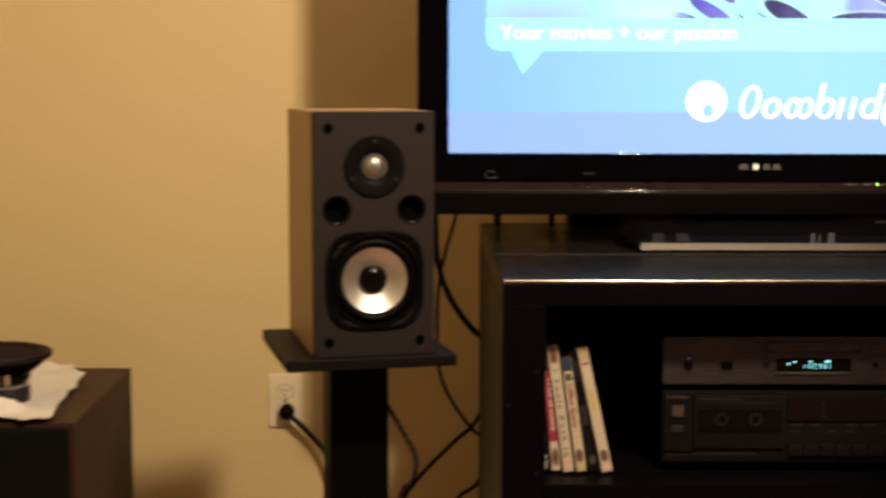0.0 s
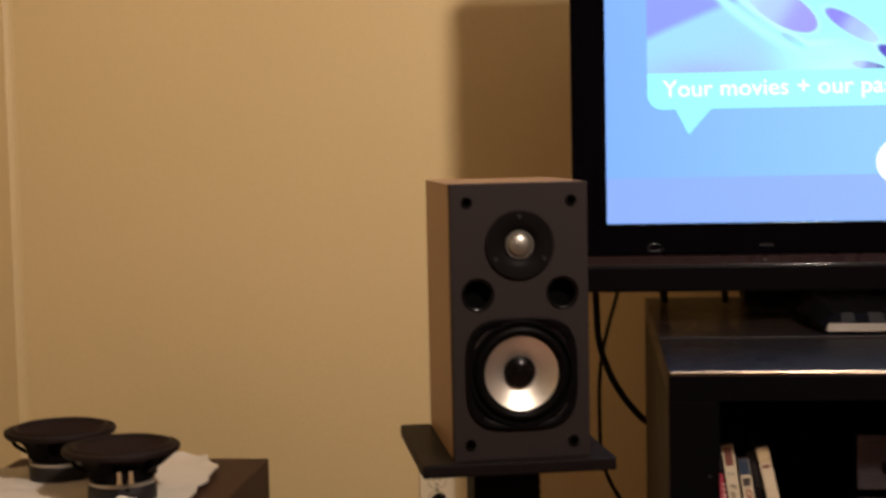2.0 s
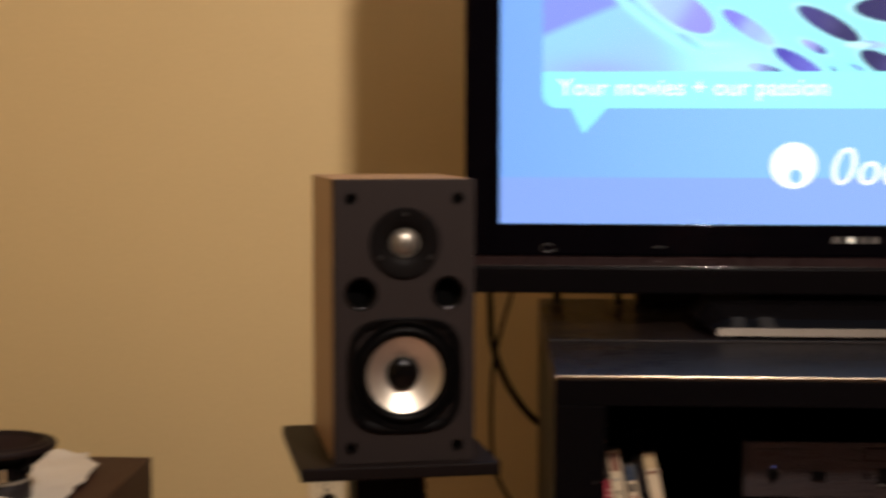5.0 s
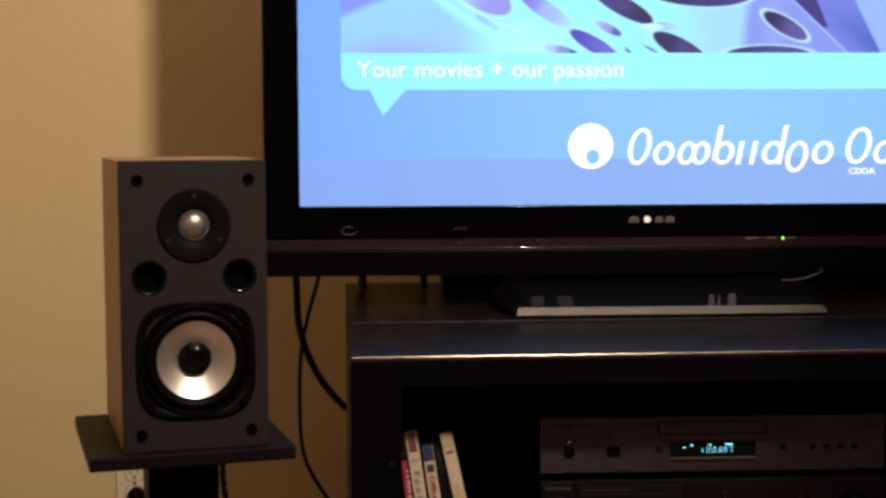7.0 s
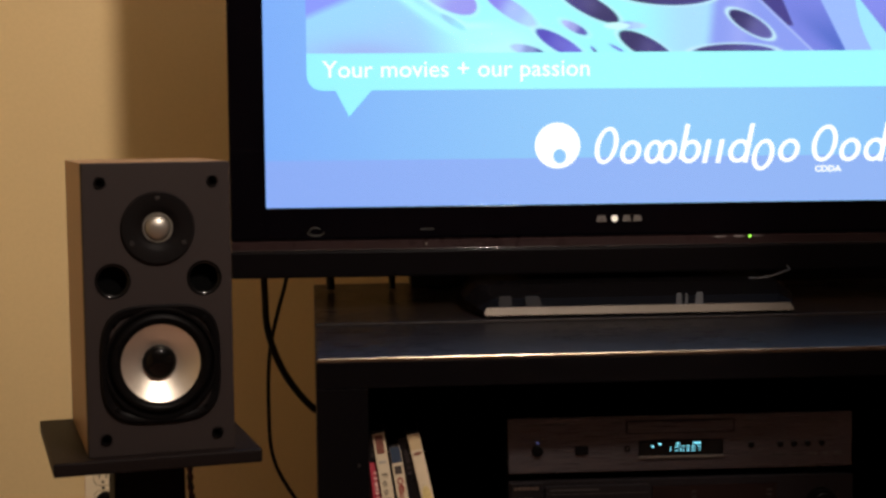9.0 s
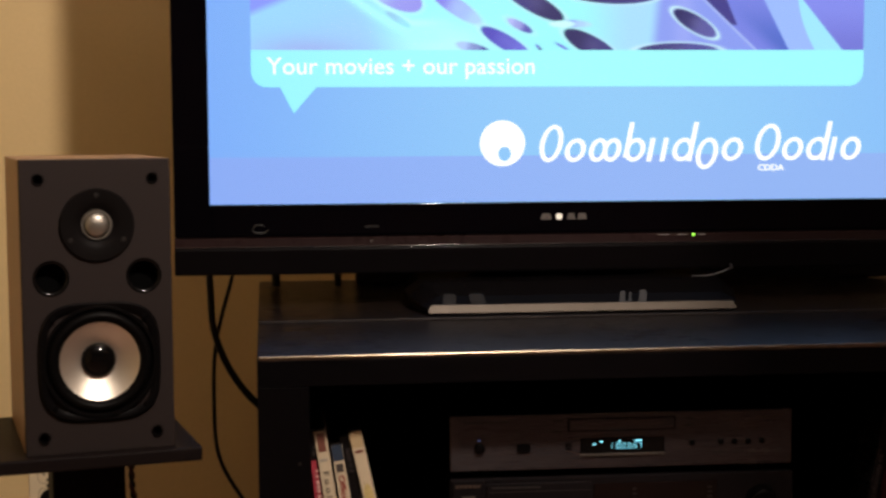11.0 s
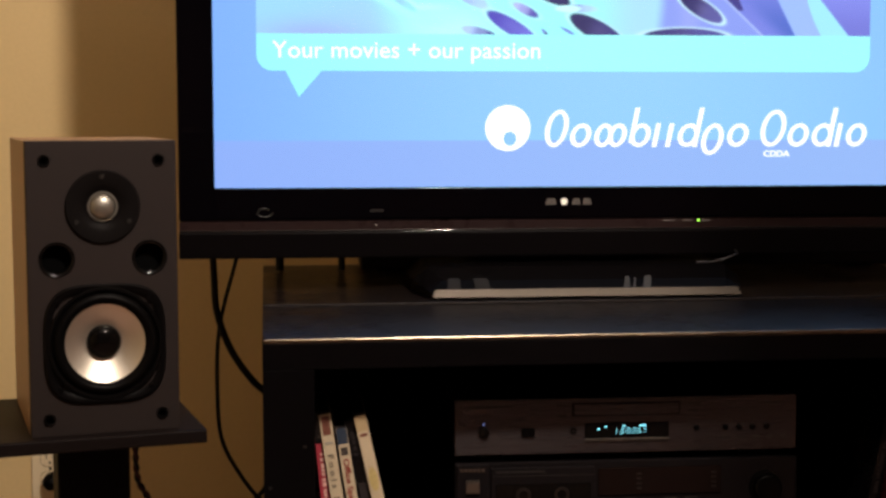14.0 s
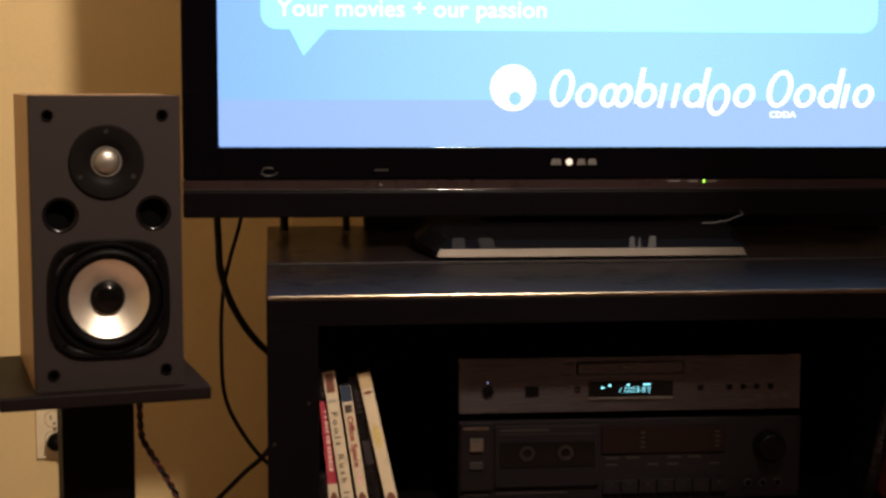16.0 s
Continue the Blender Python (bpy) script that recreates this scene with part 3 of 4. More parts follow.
def ring_shape(bm, x0, x1, z0, z1, y=-0.0010, n=28):
    cx, cz, rx, rz = (x0 + x1) / 2, (z0 + z1) / 2, (x1 - x0) / 2, (z1 - z0) / 2
    outer, inner = [], []
    for k in range(n):
        c, s = math.cos(2 * math.pi * k / n), math.sin(2 * math.pi * k / n)
        for ring, cut in ((outer, 0.0), (inner, 1.0)):
            px_, pz_ = leaning(cx + (rx - cut * STROKE) * c, cz + (rz - cut * STROKE * 0.8) * s)
            ring.append(bm.verts.new((px_, y, pz_)))
    for k in range(n):
        j = (k + 1) % n
        bm.faces.new((outer[k], outer[j], inner[j], inner[k]))


at = -0.034
for kind, w in (("big", 0.039), ("low", 0.036), ("wide", 0.053), ("tall", 0.036), ("thin", 0.020), ("thin", 0.016), ("tail", 0.037), ("hang", 0.038), ("low", 0.037), ("gap", 0.012),
                ("big", 0.043), ("low", 0.037), ("tail", 0.037), ("thin", 0.016), ("low", 0.036)):
    if kind != "gap":
        sign = bmesh.new()
        end = at + w - 0.005
        if kind == "thin":
            stroke_shape(sign, at, at + STROKE, BASE, XH)
        elif kind == "wide":
            middle = (at + end) / 2
            ring_shape(sign, at, middle + STROKE / 2, BASE, XH)
            ring_shape(sign, middle - STROKE / 2, end, BASE, XH, -0.0014)
        else:
            ring_shape(sign, at, end, BASE - (0.012 if kind == "hang" else 0.0), CAPH if kind == "big" else XH)
            if kind == "tall":
                stroke_shape(sign, at, at + STROKE, BASE + 0.006, CAPH + 0.003)
            if kind == "tail":
                stroke_shape(sign, end - STROKE, end, BASE, CAPH + 0.003)
        part("screen_mark", sign, SCR_WHITE, **SUB)
    at += w
part("screen_text", lettering("CDDA", 0.0125, 0.299, -0.0019, 0.9435 + Z, fit_width=0.040, bold=0.0003), SCR_WHITE, **SUB)

# marks on the bezel
for x0, x1 in ((-0.0285, -0.0125), (0.0105, 0.0235), (0.0260, 0.0400)):
    part("brand_mark", slab([(x0, 0.8740 + Z), (x1, 0.8740 + Z), (x1 - 0.002, 0.8830 + Z), (x0 + 0.002, 0.8830 + Z)], -0.0068, -0.0062), BRANDMARK, tv)
# the bright reflection on this mark is made by glow
part("brand_glint", slab(oval(-0.001, 0.8785 + Z, 0.0048, 0.0050), -0.0069, -0.0062), MARK_GLINT, tv, "round mark, glowing in place of its reflection")
for cx, a0, a1, r in ((-0.4385, 30, 200, 0.0085), (-0.4375, 190, 350, 0.0125)):
    arc = [(cx + r * math.cos(radians(a0 + (a1 - a0) * k / 6)), -0.0064, 0.866 + Z + 0.55 * r * math.sin(radians(a0 + (a1 - a0) * k / 6))) for k in range(7)]
    part("corner_mark", sweep(arc, 0.0012, 8, 4), CORNERMARK, tv)
part("small_print", slab([(-0.286, 0.8655 + Z), (-0.266, 0.8655 + Z), (-0.266, 0.8685 + Z), (-0.286, 0.8685 + Z)], -0.0065, -0.0062), GREYMARK, tv)
# small chrome dot put in for a highlight on the strip
part("highlight_dot", lathe([(0.0022, 0.0), (0.0018, 0.0012), (0.0005, 0.0016)], 14, None, front(-0.2775, 0.8455 + Z, -0.0092)), BRANDMARK, tv)
for x0, x1 in ((0.146, 0.164), (0.176, 0.191), (0.205, 0.219)):
    part("indicator_print", box(x0, x1, -0.0094, -0.0081, 0.8492 + Z, 0.8508 + Z), INDICATOR, tv)
part("power_light", lathe([(0.0021, 0.0), (0.0018, 0.0010), (0.0006, 0.0014)], 12, None, front(0.2005, 0.8500 + Z, -0.0085)), LED_GREEN, tv, "green power light")
part("sticker", box(0.503, 0.545, -0.0068, -0.0062, 0.876 + Z, 0.897 + Z), GREYMARK, tv, "small grey sticker")

# swivel base: low black wedge with a silver front bar
BC = 0.0123
base = bmesh.new()
rows = [(-0.1195, 0.2180, 0.0042, 0.0132), (-0.100, 0.2265, 0.0042, 0.0240), (-0.045, 0.2390, 0.0042, 0.0380), (0.00, 0.2410, 0.0042, 0.0400), (0.08, 0.2390, 0.0042, 0.0400), (0.14, 0.22, 0.0042, 0.0290), (0.155, 0.215, 0.0042, 0.0060)]
prev = None
for y, hw, z0, z1 in rows:
    ring = [base.verts.new((BC + sx, y, z)) for sx, z in ((-hw, z0), (-hw, z0 + (z1 - z0) * 0.45), (-hw + 0.022, z1), (hw - 0.022, z1), (hw, z0 + (z1 - z0) * 0.45), (hw, z0))]
    if prev:
        for k in range(6):
            base.faces.new((prev[k], prev[(k + 1) % 6], ring[(k + 1) % 6], ring[k]))
    else:
        base.faces.new(ring)
    prev = ring
base.faces.new(prev)
part("base_plate", base, BASEGLOSS, tv, "glossy black base")
part("base_foot", box(BC - 0.212, BC + 0.212, -0.1220, 0.145, 0.0002, 0.0040, 0.001), RUBBER, tv)
# flat patches in place of the room's reflections on the base slope
for x0, x1, z1, lean, mk in ((-0.1975, -0.178, 0.0275, 0.002, BASEREFLECT_DIM), (-0.158, -0.1355, 0.0275, -0.002, BASEREFLECT_DIM), (0.0515, 0.0605, 0.0280, 0.005, BASEREFLECT_PALE), (0.0645, 0.0690, 0.0275, 0.005, BASEREFLECT_PALE), (0.0785, 0.0905, 0.0290, 0.006, BASEREFLECT_PALE)):
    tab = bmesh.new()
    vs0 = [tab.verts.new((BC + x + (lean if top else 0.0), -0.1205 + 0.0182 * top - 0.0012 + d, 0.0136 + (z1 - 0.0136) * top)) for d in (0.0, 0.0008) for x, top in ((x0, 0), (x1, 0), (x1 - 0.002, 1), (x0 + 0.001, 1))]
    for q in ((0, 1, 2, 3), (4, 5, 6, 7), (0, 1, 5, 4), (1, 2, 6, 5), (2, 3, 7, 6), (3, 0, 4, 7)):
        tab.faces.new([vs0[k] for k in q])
    part("base_reflection", tab, mk, tv, "pale patch standing in for a reflection on the base")
bar = bmesh.new()
b1 = [(BC - 0.2185, -0.1300, 0.0040), (BC + 0.2185, -0.1300, 0.0040), (BC + 0.2145, -0.1242, 0.0141), (BC - 0.2145, -0.1242, 0.0141)]
fa = [bar.verts.new(p) for p in b1]
fb = [bar.verts.new((p[0], p[1] + 0.004, p[2])) for p in b1]
bar.faces.new(fa), bar.faces.new(fb)
for k in range(4):
    bar.faces.new((fa[k], fa[(k + 1) % 4], fb[(k + 1) % 4], fb[k]))
part("silver_bar", bar, SILVER, tv, "satin silver bar along the base front")
part("neck", box(-0.12, 0.16, 0.05, 0.10, 0.0392, 0.105, 0.006), TVBODY, tv)

# ---- things on and behind the stand ----
# only the left end is known; the rest is added to darken the gap
hub = thing("long_box", pose(0.18, 0.29, TOP + 0.003), "low plain black box, lengthened to darken the gap behind the television", "box")
part("body", box(-0.468, 0.43, -0.035, 0.05, 0.004, 0.085, 0.004), BOXGREY, hub)
for fx in (-0.42, 0.38):
    part("foot", box(fx - 0.02, fx + 0.02, -0.02, 0.03, 0.0, 0.0038), RUBBER, hub)


def cable(pts, radius, label, mat=None, group="cables behind the stand"):
    ob = part("cable", sweep(pts, radius), mat or CABLE, None, smooth=True)
    return tagged(ob, label, "cable", group)


cable([(-0.419, 0.25, TOP + 0.006), (-0.419, 0.252, 0.78), (-0.418, 0.20, 0.84), (-0.418, 0.11, 0.90)], 0.0072, "straight black cable rising behind the television")
cable([(-0.319, 0.25, TOP + 0.006), (-0.319, 0.252, 0.78), (-0.318, 0.20, 0.84), (-0.318, 0.11, 0.90)], 0.0058, "straight black cable rising behind the television")
cable([(-0.52, 0.108, 0.9), (-0.5328, 0.35, 0.8128), (-0.5328, 0.4, 0.7352), (-0.5276, 0.4, 0.6637), (-0.4996, 0.4, 0.5912), (-0.451, 0.41, 0.5281), (-0.4, 0.5, 0.49), (-0.33, 0.5, 0.4), (-0.3, 0.5, 0.2), (-0.29, 0.5, 0.006)], 0.0062, "thick black cable looping behind the stand")
cable([(-0.47, 0.108, 0.9), (-0.4841, 0.35, 0.8128), (-0.4965, 0.4, 0.7518), (-0.5141, 0.405, 0.6886), (-0.5266, 0.405, 0.6265), (-0.5297, 0.4, 0.5435), (-0.5245, 0.4, 0.4524), (-0.4945, 0.4, 0.3861), (-0.4499, 0.41, 0.3281), (-0.4, 0.5, 0.29), (-0.35, 0.5, 0.16), (-0.33, 0.5, 0.006)], 0.0036, "thin black cable hanging beside the stand")
cable([(-0.4, 0.52, 0.45), (-0.4483, 0.49, 0.341), (-0.4994, 0.48, 0.2919), (-0.5622, 0.48, 0.2269), (-0.6037, 0.47, 0.1682), (-0.6272, 0.44, 0.061), (-0.63, 0.24, 0.006)], 0.0045, "black cable sagging from behind the stand to the floor")
cable([(-0.4, 0.52, 0.28), (-0.4483, 0.49, 0.2069), (-0.4887, 0.48, 0.1769), (-0.5313, 0.47, 0.0936), (-0.5526, 0.46, 0.006)], 0.0045, "black cable sagging from behind the stand to the floor")
cable([(0.1884, -0.045, 0.7911), (0.2062, -0.045, 0.7913), (0.2256, -0.045, 0.7944), (0.2424, -0.045, 0.8005), (0.253, -0.03, 0.8036), (0.262, 0.06, 0.812)], 0.0013, "thin grey wire under the television", WIREGREY)

# ---- wall socket ----
socket = thing("wall_socket", pose(-0.854, WALL_Y, 0.3435), "ivory double wall socket with one black plug in it", "socket")
part("cover_plate", box(-0.035, 0.035, -0.006, -0.0002, -0.0575, 0.0575, 0.003, 3), IVORY, socket, smooth=True)
for z in (0.0195, -0.0195):
    # raised ring whose colour gives the shading at the receptacle rim
    part("receptacle_rim_shade", slab(rounded(-0.0182, 0.0182, z - 0.0157, z + 0.0157, 0.012), -0.0064, -0.0061), RIMSHADE, socket)
    face = part("receptacle", slab(rounded(-0.0165, 0.0165, z - 0.014, z + 0.014, 0.011), -0.0085, -0.0062), IVORY, socket)
    for x0, h in ((-0.0065, 0.0045), (0.0065, 0.0038)):
        part("slot", box(x0 - 0.0011, x0 + 0.0011, -0.0092, -0.0087, z + 0.004 - h, z + 0.004 + h), SLOT, face)
    part("slot", slab(oval(0, z - 0.0075, 0.0026, 0.0026, n=12), -0.0092, -0.0087), SLOT, face)
part("screw", lathe([(0.0032, 0), (0.0028, 0.001), (0.0006, 0.0014)], 12, None, front(0, 0, -0.006)), SCREW, socket)
plug = thing("power_plug", pose(-0.850, WALL_Y - 0.0095, 0.322), "round black plug with its lead, in the wall socket", "plug", "")
part("plug_body", lathe([(0.0005, 0.0), (0.016, 0.0), (0.0165, 0.012), (0.014, 0.024), (0.008, 0.030), (0.0005, 0.031)], 24, None, FACING), RUBBER, plug, smooth=True)
part("lead", sweep([(0.004, -0.020, -0.003), (0.020, -0.026, -0.014), (0.045, -0.022, -0.040), (0.080, -0.03, -0.080), (0.115, -0.06, -0.15), (0.13, -0.09, -0.24), (0.13, -0.12, -0.318)], 0.0056), CABLE, plug, smooth=True)

# ---- speaker stand ----
YAW = 14.0
sp_stand = thing("speaker_stand", pose(-0.642, -0.364, 0, 0, 0, YAW), "black steel speaker stand with a flat top plate", "speaker stand")
part("top_plate", box(-0.117, 0.1165, -0.134, 0.132, 0.632, 0.648, 0.0025), SHELF, sp_stand)
part("pillar", box(-0.042, 0.042, -0.034, 0.034, 0.022, 0.6318, 0.003), STEEL, sp_stand)
part("base_plate", box(-0.125, 0.125, -0.15, 0.15, 0.0, 0.0218, 0.003), STEEL, sp_stand)
LEAD = [(0.0766, 0.1726, 0.5771), (0.0787, 0.1705, 0.5243), (0.0903, 0.1684, 0.499), (0.1109, 0.1631, 0.4621), (0.1251, 0.1599, 0.4304), (0.122, 0.161, 0.3988), (0.1009, 0.1663, 0.365), (0.0914, 0.1779, 0.2606), (0.0967, 0.2201, 0.1023), (0.1125, 0.2675, 0.006)]
part("speaker_lead", sweep(LEAD, 0.0029, 8, 14, None, (0.0019, 38, 0.0)), TWIST_RED, sp_stand, "twisted dark red and black speaker lead", smooth=True)
part("speaker_lead", sweep(LEAD, 0.0029, 8, 14, None, (0.0019, 38, math.pi)), CABLE, sp_stand, smooth=True)

# ---- bookshelf speaker ----
spk = thing("bookshelf_speaker", pose(-0.608, -0.478, 0.648, 0, 0, YAW), "oak-sided bookshelf speaker with a charcoal front and a silver woofer cone", "speaker")
HW, HH, DEEP = 0.0825, 0.330, 0.240
part("cabinet", box(-HW, HW, 0.0165, DEEP, 0.0, HH, 0.0008, 1), OAK, spk, "light oak vinyl cabinet")
WZ, TZ, PZ, PX = 0.103, 0.2565, 0.1985, 0.0510


def drum(x, z, r, y0=-0.01, y1=0.0155, n=40):
    return lathe([(0.0005, -y1), (r, -y1), (r, -y0), (0.0005, -y0)], n, None, front(x, z))


cuts = [drum(PX, PZ, 0.0185), drum(-PX, PZ, 0.0185), drum(0, WZ, 0.0600), drum(0, TZ, 0.0385)]
for hx, hz in ((-0.0625, 0.308), (0.0625, 0.308), (-0.0625, 0.0195), (0.0625, 0.0195)):
    cuts.append(drum(hx, hz, 0.0052, n=20))
part("baffle", carve(box(-HW, HW, 0.0, 0.016, 0.0, HH, 0.0012, 2), cuts), BAFFLE, spk, "charcoal painted front baffle")
for hx, hz in ((-0.0625, 0.308), (0.0625, 0.308), (-0.0625, 0.0195), (0.0625, 0.0195)):
    part("grille_socket", lathe([(0.0068, 0.0002), (0.0064, 0.0016), (0.0044, 0.0014), (0.0038, -0.010), (0.0005, -0.0105)], 24, None, front(hx, hz)), RUBBER, spk, smooth=True)
for px in (-PX, PX):
    port = part("port_flare", lathe([(0.0199, 0.0003)] + [(0.0197 - 0.0045 * math.sin(radians(a)), 0.0008 - 0.0045 * (1 - math.cos(radians(a)))) for a in range(0, 91, 10)] + [(0.0152, -0.0145)], 48, None, front(px, PZ)), PORTRIM, spk, smooth=True)
    part("port_tube", lathe([(0.0152, -0.0146), (0.0150, -0.0150), (0.0005, -0.0152)], 32, None, front(px, PZ)), VOID, port)
# tweeter
tw = part("tweeter_plate", lathe([(0.0005, -0.0135), (0.0385, -0.0130), (0.0410, 0.0003), (0.0412, 0.0022), (0.0400, 0.0032), (0.0270, 0.0030), (0.0215, 0.0008), (0.0185, -0.0015), (0.0005, -0.002)], 56, None, front(0, TZ)), FACE, spk, "round black tweeter faceplate", smooth=True)
part("dome_ring", lathe([(0.0172, -0.0012), (0.0164, 0.0008), (0.0152, 0.0008), (0.0145, -0.0010)], 40, None, front(0, TZ)), DOME, tw, smooth=True)
part("dome", lathe([(0.0143 * math.cos(a), -0.0008 + 0.0085 * math.sin(a)) for a in (0, 0.2, 0.4, 0.6, 0.8, 1.0, 1.2, 1.4, 1.54)], 40, None, front(0, TZ)), DOME, tw, "silver metal dome", smooth=True)
for a in (90, 210, 330):
    part("screw", lathe([(0.0027, 0.0028), (0.0026, 0.0040), (0.0012, 0.0042), (0.0010, 0.0034), (0.0004, 0.0034)], 14, None, front(0.0335 * math.cos(radians(a)), TZ + 0.0335 * math.sin(radians(a)))), PLATESCREW, tw)
# woofer
wf = part("woofer_frame", lathe([(0.0560, -0.0125), (0.0600, -0.0120), (0.0672, 0.0003), (0.0674, 0.0024), (0.0655, 0.0042), (0.0615, 0.0040), (0.0585, 0.0022)], 80, None, front(0, WZ), 0.56), PLASTIC, spk, "squared-off black woofer frame", smooth=True)
part("woofer_gasket", lathe([(0.0640, 0.0040), (0.0628, 0.0052), (0.0600, 0.0050), (0.0585, 0.0020), (0.0570, -0.008)], 64, None, front(0, WZ)), RUBBER, wf, smooth=True)
sur = [(0.0580 - 0.0135 * u, 0.0012 + 0.0058 * math.sin(math.pi * u) - 0.0010 * u) for u in (0, 0.1, 0.2, 0.35, 0.5, 0.65, 0.8, 0.9, 1.0)]
part("surround", lathe(sur, 64, None, front(0, WZ)), RUBBER, wf, "rolled black rubber surround", smooth=True)
part("cone", lathe([(0.0450, 0.0006), (0.0440, -0.0002), (0.034, -0.0060), (0.024, -0.0112), (0.0185, -0.0135), (0.0005, -0.0140)], 64, None, front(0, WZ)), CONE, wf, "satin silver metal cone", smooth=True)
part("dust_cap", lathe([(0.0195 * math.cos(a), -0.0128 + 0.0120 * math.sin(a)) for a in (0, 0.15, 0.3, 0.5, 0.7, 0.9, 1.1, 1.3, 1.45, 1.54)], 48, None, front(0, WZ)), CAP, wf, "glossy black dust cap", smooth=True)
for a in (45, 135, 225, 315):
    part("screw", lathe([(0.0030, 0.0036), (0.0028, 0.0050), (0.0014, 0.0052), (0.0012, 0.0042), (0.0004, 0.0042)], 14, None, front(0.0705 * math.cos(radians(a)), WZ + 0.0705 * math.sin(radians(a)))), PLASTIC, wf)

# ---- subwoofer with loose drivers on it ----
sub = thing("subwoofer", pose(-1.319, -0.0164, 0, 0, 0, 1.0), "dark walnut subwoofer cabinet with a black cloth grille", "subwoofer")
part("cabinet", box(-0.2216, 0.2235, -0.173, 0.282, 0.03, 0.4860, 0.002), WALNUT, sub)
part("grille", box(-0.2185, 0.2155, -0.192, -0.1735, 0.05, 0.4790, 0.004), CLOTH, sub, "black cloth grille")
for fx in (-0.17, 0.17):
    for fy in (-0.12, 0.22):
        part("foot", lathe([(0.0005, 0.0), (0.02, 0.0), (0.022, 0.0295), (0.0005, 0.0298)], 16, None, pose(fx, fy, 0)), RUBBER, sub)

# crumpled paper towel spread over the cabinet
towel = bmesh.new()
NX, NY = 46, 56
X0, X1, Y0, Y1 = -1.362, -1.050, -0.510, -0.115
vs = {}
for i in range(NX + 1):
    for j in range(NY + 1):
        u, v = i / NX, j / NY
        x = X0 + (X1 - X0) * u
        y = Y0 + (Y1 - Y0) * v
        x += (0.011 * noise.noise(Vector((v * 6, 3.1, 0))) + 0.0022 * noise.noise(Vector((v * 21, 7.7, 0)))) * (u if u > 0.5 else 0.5 * u)
        x += (0.035 * (0.55 - v) - 0.045 * max(0.0, v - 0.80) * 5 * 0.6) * u
        y += 0.012 * noise.noise(Vector((u * 7, 9.2, 1))) * (1 - v) - 0.018 * u * v + 0.010 * noise.noise(Vector((u * 18, 2.2, 4))) * (1 - v)
        y -= max(0.0, -1.157 - x) * 0.55 * v
        h = 0.0035 + 0.0055 * abs(noise.noise(Vector((x * 16, y * 16, 0.4)))) + 0.0025 * abs(noise.noise(Vector((x * 45, y * 45, 2.4))))
        edge = min(u, 1 - u, v, 1 - v)
        h += 0.006 * max(0, 1 - edge / 0.08) * (0.5 + noise.noise(Vector((u * 9, v * 9, 5))))
        h += (0.020 + 0.009 * noise.noise(Vector((x * 60, y * 60, 8)))) * math.exp(-((x + 1.112) / 0.034) ** 2 - ((y + 0.462) / 0.014) ** 2)
        vs[i, j] = towel.verts.new((x, y, 0.5695 + max(h, 0.001)))
for i in range(NX):
    for j in range(NY):
        towel.faces.new((vs[i, j], vs[i + 1, j], vs[i + 1, j + 1], vs[i, j + 1]))
ext = bmesh.ops.extrude_face_region(towel, geom=list(towel.faces))
for v in ext["geom"]:
    if isinstance(v, bmesh.types.BMVert):
        v.co.z = max(v.co.z - 0.0016, 0.5692)
bmesh.ops.transform(towel, matrix=Matrix.Translation((0.0912, 0.4079, -0.1875)) @ Matrix.Scale(1.185, 4), verts=towel.verts)
tagged(part("paper_towel", towel, TISSUE, None, smooth=True), "crumpled white paper towel spread on the subwoofer", "paper towel")


